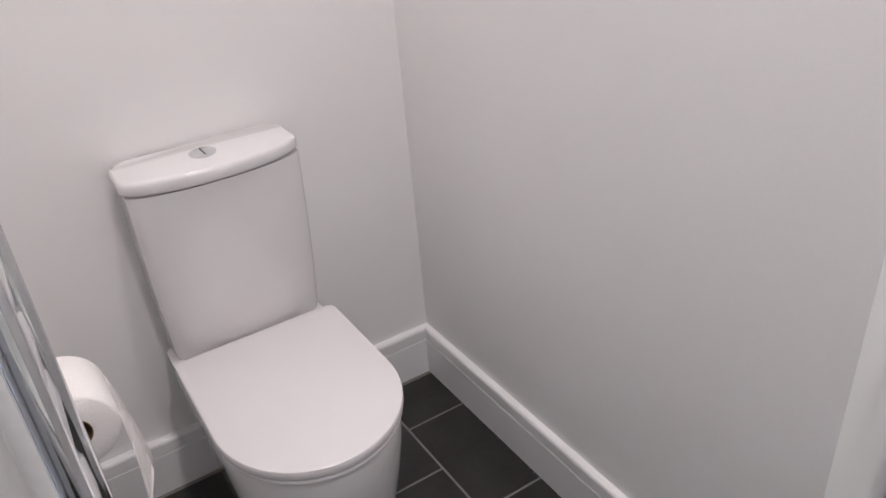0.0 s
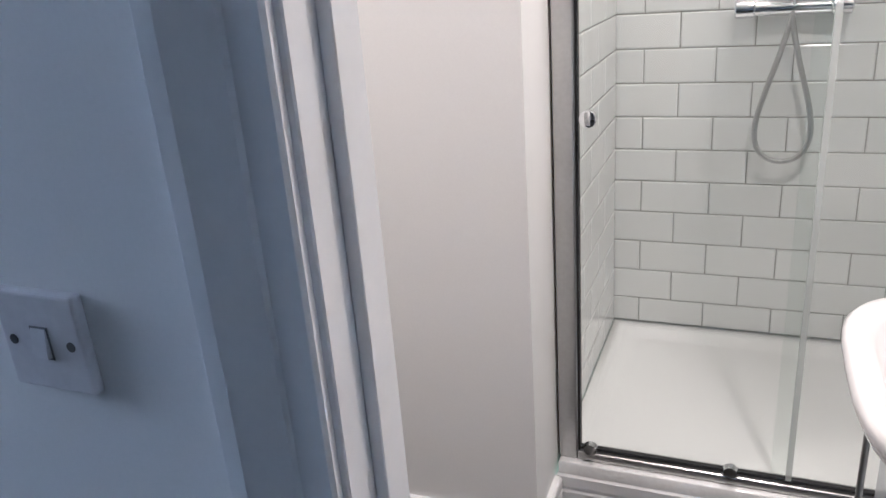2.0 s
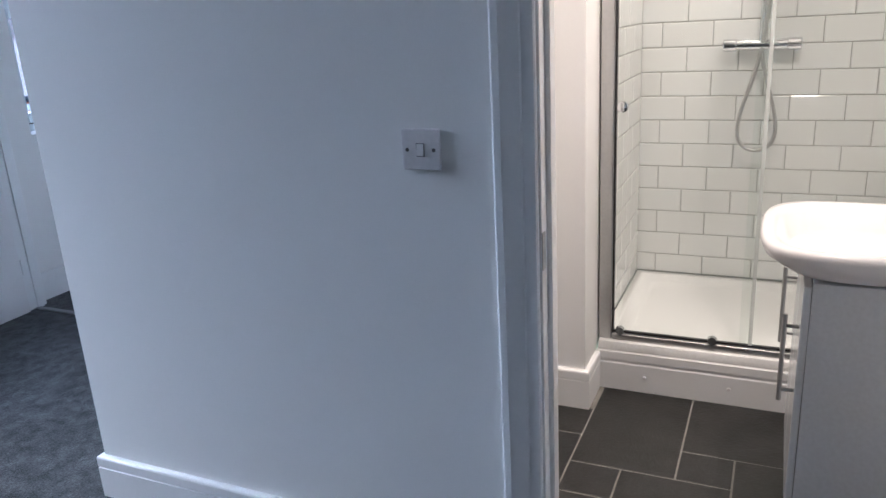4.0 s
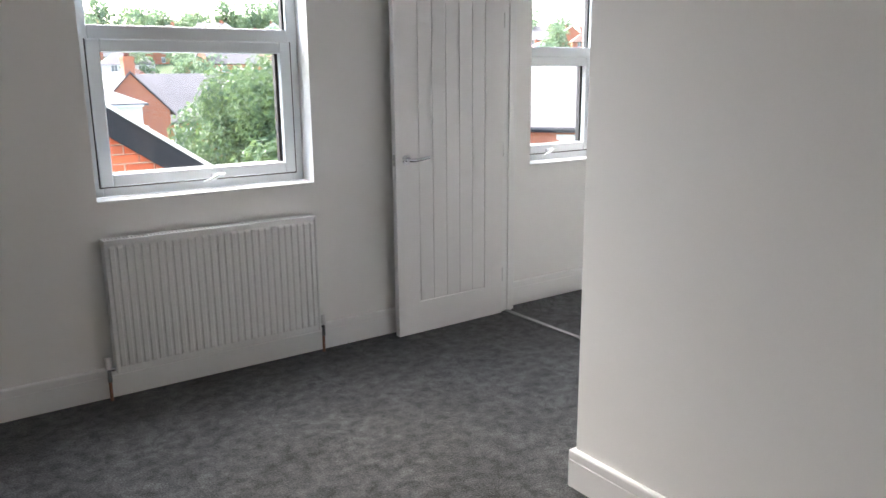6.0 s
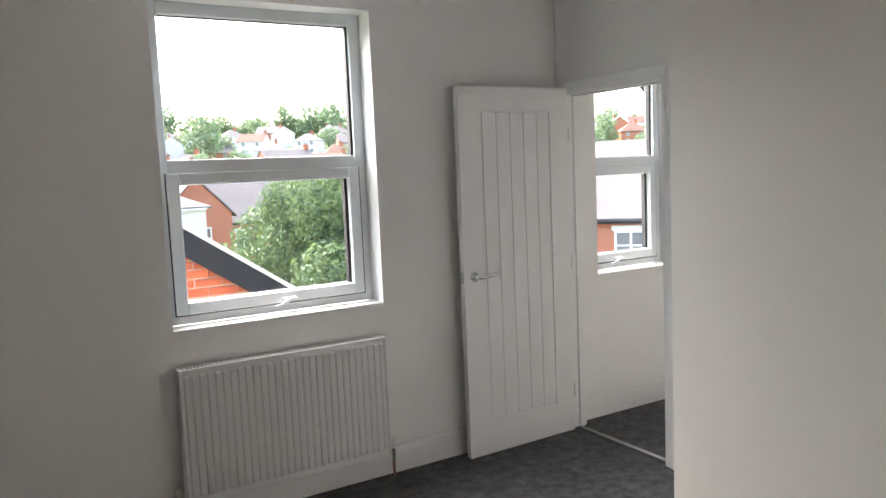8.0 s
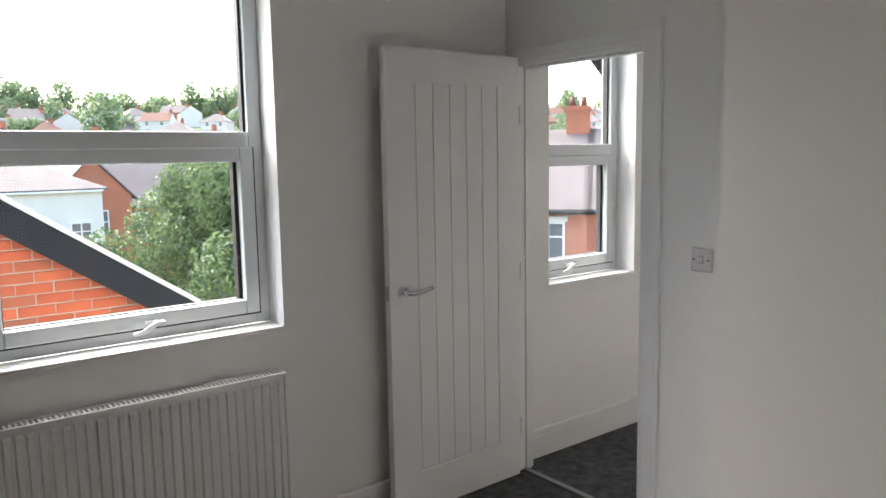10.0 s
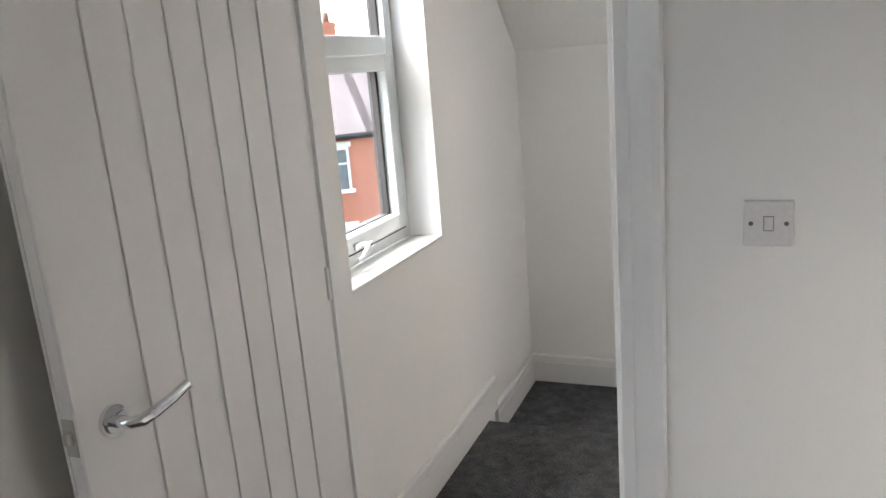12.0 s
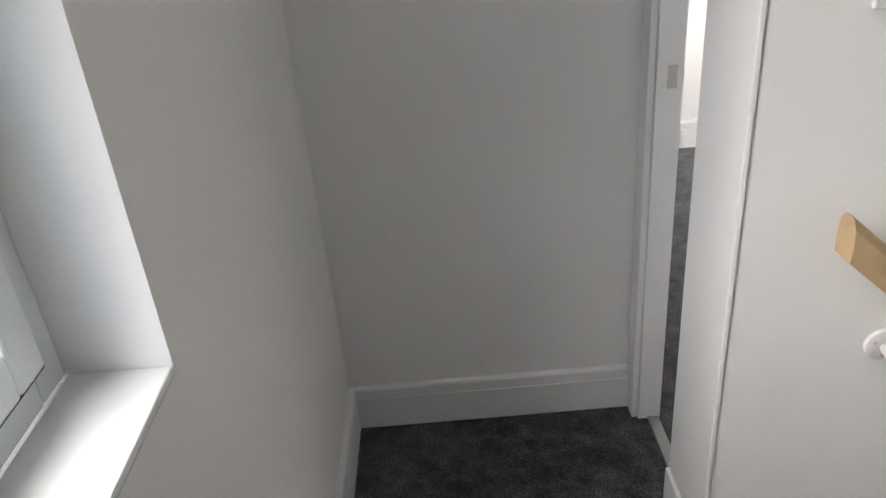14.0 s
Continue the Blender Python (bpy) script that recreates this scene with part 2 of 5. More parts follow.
setting("wall_bath_south", boxes((BI, 1.0, -4.16, -4.06, -0.02, TOP)), WALL, "white painted shower room wall behind the basin", "wall")
setting("wall_shower_back", boxes((0.905, 1.0, -4.06, -3.05, -0.02, TOP)), WALL, "wall behind the shower tiles", "wall")
setting("wall_south", boxes((-3.95, -1.070, -4.85, -4.75, -0.02, TOP)), WALL, "plain white bedroom wall", "wall")
setting("wall_west", boxes((-4.05, -3.95, -4.85, 0.3, -0.02, TOP)), WALL, "plain white bedroom wall", "wall")
setting("wall_east", boxes((2.02, 2.12, -0.905, 0.0, LOW, TOP)), WALL, "white painted end wall of the lower landing", "wall")
setting("wall_stair", boxes((1.27, 1.47, -2.95, -0.785, LOW, TOP)), WALL, "white painted stair wall carrying the handrail", "wall")
setting("wall_lower_side", boxes((1.47, 1.965, -0.905, -0.842, 1.83, TOP), (1.965, 2.02, -0.905, -0.842, LOW, TOP)), WALL,
        "white painted side wall of the lower landing with a doorway", "wall")
setting("wall_lower_room", boxes((1.47, 4.05, -2.5, -2.4, LOW, TOP), (4.05, 4.15, -2.5, -0.805, LOW, TOP), (2.12, 2.75, -0.905, -0.805, LOW, TOP), (2.75, 3.75, -0.905, -0.805, LOW, 0.9), (2.75, 3.75, -0.905, -0.805, 2.1, TOP), (3.75, 4.05, -0.905, -0.805, LOW, TOP)), WALL, "white painted walls of the room beyond", "wall")
# carried up to the ceiling, with an unseen slab below, to block daylight leaks
setting("wall_stair_end_blocker", boxes((1.0, 1.27, -3.05, -2.95, LOW, TOP), (0.1, 2.12, -3.05, 0.3, LOW - 0.1, LOW)), WALL, "plain white stair-foot wall with an added unseen slab below, blocking daylight", "wall")

CZ = 2.5
setting("ceiling", boxes((-3.95, 2.12, -4.75, 0.0, CZ, CZ + 0.08), (2.12, 4.15, -2.5, -0.805, CZ, CZ + 0.08)), CEIL, "plain white plastered ceiling", "ceiling")
bm = bmesh.new()
prism(bm, [(2.02, 1.515), (2.02, CZ), (0.95, CZ)], "y", -0.905, 0.0)
setting("ceiling_slope_landing", bm, CEIL, "sloping white attic ceiling over the landing", "ceiling")


# ---- skirting ----
def skirt_poly(h, t=0.018):
    return [(0, 0), (t, 0), (t, h - 0.040), (t - 0.003, h - 0.0385), (t - 0.003, h - 0.0355), (t, h - 0.034), (t, h - 0.008), (t - 0.002, h - 0.003), (t - 0.006, h), (0, h)]


def skirting(name, p, q, side, z=0.0, h=0.142, m=0.0, n=0.0):
    """A moulded board from p to q, standing proud on the given side; m, n: how far its front runs on at the ends (mitre)."""
    p, q = Vector((*p, z)), Vector((*q, z))
    d = (q - p).normalized()
    s = Vector((*side, 0))
    bm = bmesh.new()
    loft(bm, [[p + s * a + Vector((0, 0, b)) - d * m * a / 0.018 for a, b in skirt_poly(h)],
              [q + s * a + Vector((0, 0, b)) + d * n * a / 0.018 for a, b in skirt_poly(h)]], smooth=False)
    return setting(name, bm, GLOSS, "white gloss moulded skirting board", "skirting")


T = 0.018
skirting("baseboard", (-3.95, 0), (-0.005, 0), (0, -1))
skirting("baseboard", (0, -0.90), (0, -1.796), (-1, 0), n=-T)
skirting("baseboard", (0, -1.796), (-1.070, -1.796), (0, 1), m=-T, n=T)
skirting("baseboard", (-1.070, -1.796), (-1.070, BY0 + 0.048), (-1, 0), m=T)
skirting("baseboard", (-1.070, -4.04), (-1.070, -4.75), (-1, 0))
skirting("baseboard", (0.118, 0), (1.395, 0), (0, -1), h=0.150)
skirting("baseboard", (1.395, 0), (2.02, 0), (0, -1), z=SL, h=0.145, n=-T)
skirting("baseboard", (2.02, 0), (2.02, -0.824), (-1, 0), z=SL, h=0.145, m=-T, n=0)
skirting("baseboard", (4.05, -2.4), (4.05, -0.905), (-1, 0), z=SL, h=0.145)
skirting("baseboard", (BI, NY0), (NX0, NY0), (0, -1), h=0.147, m=-T, n=-T)
skirting("baseboard", (NX0, NY0), (NX0, -3.05), (-1, 0), h=0.147, m=-T, n=T)
skirting("baseboard", (NX0, -3.05), (0.082, -3.05), (0, -1), h=0.147, m=T)
skirting("baseboard", (BI, NY0), (BI, -3.10), (1, 0), h=0.147, m=-T)


# ---- door linings, architraves ----
def architrave_poly(w=0.068, t=0.02):
    return [(0, 0), (0, 0.007), (0.003, 0.010), (w * 0.30, 0.011), (w * 0.34, 0.0135), (w * 0.78, t), (w - 0.005, t), (w, t - 0.005), (w, 0)]


def doorway(name, xf, xb, y0, y1, zt, label, face=-1, right_w=0.068, left_w=0.068, z0=0.0):
    """Lining and architraves of an opening in a wall that stands across x, between y0 (higher) and y1; xf: the face the architrave is on."""
    t = thing(name, label, "door frame", kind="structure")
    L = 0.022
    part("lining", boxes((min(xf, xb), max(xf, xb), y0 - L, y0, z0, zt), (min(xf, xb), max(xf, xb), y1, y1 + L, z0, zt),
                         (min(xf, xb), max(xf, xb), y1 + L, y0 - L, zt - L, zt), bevel=0.0015, seg=1), GLOSS, t)
    xs = (xf + xb) / 2
    s = 0.011
    part("door_stop", boxes((xs - 0.005, xs + 0.030, y0 - L - s, y0 - L, z0, zt - L), (xs - 0.005, xs + 0.030, y1 + L, y1 + L + s, z0, zt - L),
                            (xs - 0.005, xs + 0.030, y1 + L + s, y0 - L - s, zt - L - s, zt - L), bevel=0.001, seg=1), GLOSS, t)
    for fx, sg in ((xf, face), (xb, -face)):
        g = 0.006
        for nm, yy, sy, w in (("architrave", y1 + L - g, -1, right_w), ("architrave", y0 - L + g, 1, left_w)):
            bm = bmesh.new()
            pts = architrave_poly(w)
            loft(bm, [[(fx + sg * b, yy + sy * a, z0) for a, b in pts], [(fx + sg * b, yy + sy * a, zt - L + g + a) for a, b in pts]], smooth=False)
            part(nm, bm, GLOSS, t)
        bm = bmesh.new()
        pts = architrave_poly(0.068)
        ya, yb = y1 + L - g, y0 - L + g
        loft(bm, [[(fx + sg * b, ya - a * right_w / 0.068, zt - L + g + a) for a, b in pts], [(fx + sg * b, yb + a * left_w / 0.068, zt - L + g + a) for a, b in pts]], smooth=False)
        part("architrave", bm, GLOSS, t)
    return t


d1 = doorway("door_1_frame", 0.0, 0.1, DY0, DY1, DZ, "white gloss lining and architraves of the bedroom doorway", left_w=0.054, right_w=0.092)
part("strike_plate", boxes((0.012, 0.036, DY1 + 0.0215, DY1 + 0.0235, 0.94, 1.06)), BRASS, d1, "worn brass strike plate")
d2 = doorway("door_2_frame", -1.070, BI, BY0, BY1, DZ, "white gloss lining and architraves of the shower room doorway", left_w=0.088)
part("strike_plate", boxes((-1.069, -1.05, BY0 - 0.0235, BY0 - 0.0215, 0.86, 0.94)), BRASS, d2, "chromed strike plate on the lining")
t = thing("threshold_strip", "slim silver metal carpet threshold strip across the doorway", "threshold", kind="structure")
part("bar", boxes((0.030, 0.058, DY1 + 0.022, DY0 - 0.022, -0.002, 0.006), bevel=0.002), STRIP, t)

# lower side doorway, seen edge on
t = thing("door_3_frame", "white gloss frame of the lower landing doorway", "door frame", kind="structure")
part("lining", boxes((1.943, 1.965, -0.905, -0.842, SL, 1.83), (1.47, 1.492, -0.905, -0.842, SL, 1.83), (1.492, 1.943, -0.905, -0.842, 1.808, 1.83)), GLOSS, t)
part("architrave", boxes((1.950, 2.018, -0.842, -0.824, SL, 1.89), (1.472, 1.486, -0.842, -0.824, SL, 1.89), (1.486, 1.950, -0.842, -0.824, 1.815, 1.89), bevel=0.004), GLOSS, t)
part("strike_plate", boxes((1.9415, 1.943, -0.890, -0.868, 0.855, 0.91)), BRASS, t, "brass strike plate on the lining")
part("threshold_bar", boxes((1.492, 1.943, -0.90, -0.868, SL - 0.002, SL + 0.007), bevel=0.002), STRIP, t, "silver threshold strip")


# ---- windows ----
def window(name, w, tz, label, gx):
    """A uPVC window in the opening w = x0, x1, z0, z1: fixed light above, top-hung sash below the transom that is centred at tz."""
    x0, x1, z0, z1 = w
    t = thing(name, label, "window", kind="structure")
    y0, y1 = 0.125, 0.195
    F = 0.056
    part("window_frame", boxes((x0, x0 + F, y0, y1, z0 + 0.012, z1), (x1 - F, x1, y0, y1, z0 + 0.012, z1), (x0 + F, x1 - F, y0, y1, z1 - F, z1),
                               (x0 + F, x1 - F, y0, y1, z0 + 0.012, z0 + 0.012 + F), (x0 + F, x1 - F, y0, y1, tz - 0.035, tz + 0.035), bevel=0.004), UPVC, t)
    a0, a1, c0, c1 = x0 + F - 0.012, x1 - F + 0.012, z0 + F, tz - 0.024
    S = 0.056
    sash = part("sash", boxes((a0, a0 + S, y0 - 0.012, y1 - 0.01, c0, c1), (a1 - S, a1, y0 - 0.012, y1 - 0.01, c0, c1),
                              (a0 + S, a1 - S, y0 - 0.012, y1 - 0.01, c1 - S, c1), (a0 + S, a1 - S, y0 - 0.012, y1 - 0.01, c0, c0 + S), bevel=0.007, seg=3), UPVC, t)
    g = 0.0055
    part("gasket", boxes((a0 - g, a0, y0 - 0.004, y0 + 0.004, c0, c1), (a1, a1 + g, y0 - 0.004, y0 + 0.004, c0, c1),
                         (a0 - g, a1 + g, y0 - 0.004, y0 + 0.004, c0 - g, c0)), GASKET, sash, "black rubber seal")
    b0, b1, e0, e1 = a0 + S, a1 - S, c0 + S, c1 - S
    # the wide right strip adds the deep glazing rebate's shade to the black seal
    part("seal_and_rebate_shade", boxes((b0, b0 + 0.006, 0.15, 0.175, e0, e1), (b1 - 0.016, b1 - 0.0005, 0.148, 0.178, e0, e1), (b0, b1, 0.15, 0.175, e0, e0 + 0.004)), GASKET, sash, "black glazing seal, its right strip widened as the rebate's shade")
    glass_part("pane", boxes((b0 - 0.005, b1 + 0.005, 0.158, 0.162, e0 - 0.005, e1 + 0.005)), sash, "clear glass pane", 1, PANE, PANE_BACK)
    u0, u1, v0, v1 = x0 + F, x1 - F, tz + 0.035, z1 - F
    # upper right strip likewise: black seal plus painted shade of the rebate
    part("seal_and_rebate_shade", boxes((u0, u0 + 0.004, 0.15, 0.172, v0, v1), (u1 - 0.012, u1 - 0.0005, 0.146, 0.178, v0, v1), (u0, u1, 0.15, 0.172, v1 - 0.004, v1)), GASKET, t, "black glazing seal, its right strip widened as the rebate's shade")
    glass_part("pane", boxes((u0 - 0.005, u1 + 0.005, 0.158, 0.162, v0 - 0.005, v1 + 0.005)), t, "clear glass pane", 1, PANE, PANE_BACK)
    part("window_sill", boxes((x0 + 0.001, x1 - 0.001, 0.0, 0.124, z0, z0 + 0.012), bevel=0.003), GLOSS, t, "white painted inner sill")
    part("outer_sill", boxes((x0 - 0.04, x1 + 0.04, 0.206, 0.30, z0 - 0.05, z0 + 0.01), bevel=0.006), UPVC, t)
    yh = y0 - 0.012
    h = part("handle", boxes((gx - 0.035, gx + 0.035, yh - 0.012, yh, c0 + 0.008, c0 + 0.030), bevel=0.005, seg=3), UPVC, sash, "white cranked window handle")
    bm = bmesh.new()
    tube(bm, [(gx, yh - 0.006, c0 + 0.019), (gx, yh - 0.032, c0 + 0.021), (gx - 0.014, yh - 0.040, c0 + 0.016), (gx - 0.055, yh - 0.044, c0 - 0.002), (gx - 0.085, yh - 0.042, c0 - 0.006)],
         [0.009, 0.010, 0.010, 0.007, 0.005], 12)
    tube(bm, [(gx, yh - 0.03, c0 + 0.020), (gx + 0.030, yh - 0.032, c0 + 0.024)], [0.007, 0.004], 10)
    part("handle_lever", bm, UPVC, sash, smooth=40)
    return t


window("window_1", W1, 1.612, "white upvc bedroom window with a fixed light over an opening sash", -1.63)
window("window_2", W2, 1.556, "narrow white upvc landing window above the stairs", 0.55)


# ---- the bedroom door leaf, standing open ----
def door_leaf(loc, turn):
    t = thing("bedroom_door", "white boarded cottage door standing open, with a chrome lever", "door", loc=loc)
    t.rotation_euler = (0, 0, radians(turn))
    Wd, Hh, th = 0.737, 1.978, 0.036
    z0, z1 = 0.192, 1.845
    bm = bmesh.new()
    # the face towards the room: stiles, rails and boards between V grooves; local x runs from hinge to handle (negative), y is the thickness
    fl = -th
    core = 0.006
    box(bm, -Wd, 0, fl + core, -core, 0.008, Hh, bevel=0.002, seg=1)
    for sy, ya, yb in ((1, -core, 0.0), (-1, fl, fl + core)):
        e = 0.0035
        for r in ((-Wd, -Wd + 0.145 - e, 0.008, Hh), (-0.135 + e, 0, 0.008, Hh), (-Wd + 0.145 - e, -0.135 + e, 0.008, z0 - e), (-Wd + 0.145 - e, -0.135 + e, z1 - e + 0.0005, Hh)):
            box(bm, r[0], r[1], ya, yb, r[2], r[3])
        n = 5
        span = (-0.135) - (-Wd + 0.145)
        for i in range(n):
            box(bm, -Wd + 0.145 + span * i / n + e, -Wd + 0.145 + span * (i + 1) / n - e, ya + (0.0012 if sy < 0 else 0), yb - (0.0012 if sy > 0 else 0), z0 + e, z1 - e, bevel=0.002, seg=1)
    part("leaf", bm, LEAFM, t)
    hz, hx = 0.985, -Wd + 0.062
    for s, y in ((-1, fl),):
        bm = bmesh.new()
        tube(bm, [(hx, y, hz), (hx, y - 0.008, hz)], 0.026, 28)
        ro = part("rose", bm, CHROME, t, "round chrome rose", smooth=35)
        bm = bmesh.new()
        tube(bm, [(hx, y - 0.008, hz), (hx, y - 0.012, hz)], 0.020, 24)
        tube(bm, [(hx, y - 0.010, hz), (hx, y - 0.040, hz), (hx + 0.012, y - 0.050, hz), (hx + 0.04, y - 0.051, hz + 0.001), (hx + 0.08, y - 0.050, hz + 0.005), (hx + 0.120, y - 0.048, hz + 0.011)],
             [0.010, 0.010, 0.0105, 0.010, 0.0095, 0.009], 16)
        part("lever", bm, CHROME, t, "polished chrome lever handle", smooth=50)
    bm = bmesh.new()
    tube(bm, [(hx, 0, hz), (hx, 0.010, hz)], 0.026, 24)
    part("rose", bm, CHROME, t, smooth=35)
    part("latch_plate", boxes((-Wd - 0.0012, -Wd + 0.0005, fl + 0.007, fl + 0.029, hz - 0.03, hz + 0.03)), STEEL, t, "steel latch plate")
    part("latch_bolt", boxes((-Wd - 0.010, -Wd, fl + 0.012, fl + 0.024, hz - 0.010, hz + 0.010), bevel=0.003), STEEL, t)
    for z in (0.25, 1.0, 1.72):
        bm = bmesh.new()
        tube(bm, [(0.006, fl - 0.003, z - 0.04), (0.006, fl - 0.003, z + 0.04)], 0.0045, 10)
        part("hinge", bm, GLOSS, t, "painted butt hinge", smooth=40)
    return t


door_leaf((-0.0245, -0.074, 0), 1.2)


# ---- radiator ----
def radiator(x0, x1, z0, z1, yf):
    t = thing("radiator", "white ribbed panel radiator below the bedroom window", "radiator")
    bm = bmesh.new()
    n = 29
    pitch = (x1 - x0 - 0.024) / n
    pts = []
    for i in range(n):
        a = x0 + 0.012 + i * pitch
        pts += [(a, yf + 0.009), (a + pitch * 0.22, yf + 0.009), (a + pitch * 0.36, yf), (a + pitch * 0.86, yf)]
    pts.append((x1 - 0.012, yf + 0.009))
    zs = [z0, z0 + 0.028, z0 + 0.040, z1 - 0.040, z1 - 0.028, z1]
    rows = []
    for k, z in enumerate(zs):
        rows.append([bm.verts.new((x, yf + 0.009 if k in (0, 1, 4, 5) else y, z)) for x, y in pts])
    for u, v in zip(rows, rows[1:]):
        for i in range(len(pts) - 1):
            bm.faces.new((u[i], u[i + 1], v[i + 1], v[i]))
    part("panel", bm, RADM, t, "ribbed front panel")
    part("back_panel", boxes((x0 + 0.012, x1 - 0.012, yf + 0.05, yf + 0.062, z0, z1 - 0.006)), RADM, t)
    for a, b in ((x0, x0 + 0.012), (x1 - 0.012, x1)):
        part("side_panel", boxes((a, b, yf - 0.001, yf + 0.066, z0 + 0.004, z1), bevel=0.003), RADM, t)
    bm = boxes((x0 + 0.012, x1 - 0.012, yf - 0.001, yf + 0.010, z1 - 0.012, z1), (x0 + 0.012, x1 - 0.012, yf + 0.056, yf + 0.066, z1 - 0.012, z1))
    k = 60
    for i in range(k):
        a = x0 + 0.012 + (x1 - x0 - 0.024) * (i + 0.2) / k
        box(bm, a, a + (x1 - x0) / k * 0.45, yf + 0.010, yf + 0.056, z1 - 0.006, z1 - 0.002)
    part("top_grille", bm, RADM, t, "slotted top grille")
    for x, nm in ((x0 - 0.028, "valve"), (x1 + 0.026, "valve")):
        bm = bmesh.new()
        tube(bm, [(x, yf + 0.035, 0.0), (x, yf + 0.035, 0.10)], 0.0075, 12)
        part("pipe", bm, COPPER, t, "brown painted copper tail pipe", smooth=40)
        bm = bmesh.new()
        tube(bm, [(x, yf + 0.035, 0.09), (x, yf + 0.035, 0.15)], [0.012, 0.010], 14)
        s = 1 if x < x0 else -1
        tube(bm, [(x, yf + 0.035, 0.148), (x + s * 0.034, yf + 0.035, 0.148)], 0.011, 12)
        part(nm, bm, CHROME, t, "chrome radiator valve", smooth=40)
        bm = bmesh.new()
        tube(bm, [(x, yf + 0.035, 0.15), (x, yf + 0.035, 0.156), (x, yf + 0.035, 0.20), (x, yf + 0.035, 0.205)], [0.012, 0.015, 0.014, 0.011], 16)
        part("valve_cap", bm, PLASTIC, t, "white plastic valve cap", smooth=40)
    for x in (x0 + 0.16, x1 - 0.16):
        part("bracket", boxes((x - 0.015, x + 0.015, yf + 0.062, -0.001, z0 + 0.05, z1 - 0.08)), RADM, t)
    return t


radiator(-2.215, -1.213, 0.13, 0.738, -0.088)


# ---- switches ----
def switch(pos, turn, label, gang=1):
    """A one-gang light switch, its back on the wall; turn 0 faces -y."""
    t = thing("light_switch", label, "light switch", group="light switches", loc=pos)
    t.rotation_euler = (0, 0, radians(turn))
    bm = bmesh.new()
    box(bm, -0.043, 0.043, -0.011, 0, -0.043, 0.043, bevel=0.0036, seg=3)
    part("plate", bm, PLASTIC, t)
    bm = bmesh.new()
    prism(bm, [(-0.0115, -0.0125), (-0.016, -0.011), (-0.0125, 0.0125), (-0.0105, 0.0125), (-0.0105, -0.0125)], "x", -0.0075, 0.0075)
    part("rocker", bm, PLASTIC, t, "white rocker")
    part("rocker_surround", boxes((-0.0092, 0.0092, -0.0116, -0.0106, -0.0142, 0.0142)), SURROUND, t, "grey gap round the rocker")
    for x in (-0.0302, 0.0302):
        bm = bmesh.new()
        tube(bm, [(x, -0.0105, 0), (x, -0.0118, 0)], 0.0042, 12)
        part("screw", bm, SCREW, t, "small screw head")
    return t


switch((-1.070, -2.940, 1.106), -90, "white square plastic rocker switch beside the shower room door")
switch((0.0, -1.063, 1.146), -90, "white square plastic rocker switch beside the bedroom door")
switch((1.27, -0.968, 1.195), -90, "white square plastic rocker switch above the handrail")


# ---- shower room ----
def d_ring(cx, w, yb, yf, z, n=28, rb=0.02, bulge=1.0):
    """A D-shaped outline: straight back at yb, round front that reaches yf (towards -y)."""
    h = w / 2
    yc = yf + h * bulge
    pts = [(cx + h - rb, yb, z), (cx + h - rb * 0.3, yb - rb * 0.3, z), (cx + h, yb - rb, z)]
    pts += [(cx + h, yb + (yc - yb) * k / 4, z) for k in (1, 2, 3)]
    for k in range(n + 1):
        a = math.pi * k / n
        pts.append((cx + h * math.cos(a), yc - h * bulge * math.sin(a), z))
    pts += [(cx - h, yb + (yc - yb) * k / 4, z) for k in (3, 2, 1)]
    pts += [(cx - h, yb - rb, z), (cx - h + rb * 0.3, yb - rb * 0.3, z), (cx - h + rb, yb, z)]
    return pts


def slab(bm, ring, z0, z1, r=0.006, dome=0.0):
    """A solid slab from an outline function ring(inset, z) with rounded edges."""
    rows = [ring(r, z0), ring(r * 0.3, z0 + r * 0.3), ring(0, z0 + r), ring(0, z1 - r), ring(r * 0.3, z1 - r * 0.3), ring(r, z1)]
    return loft(bm, rows)


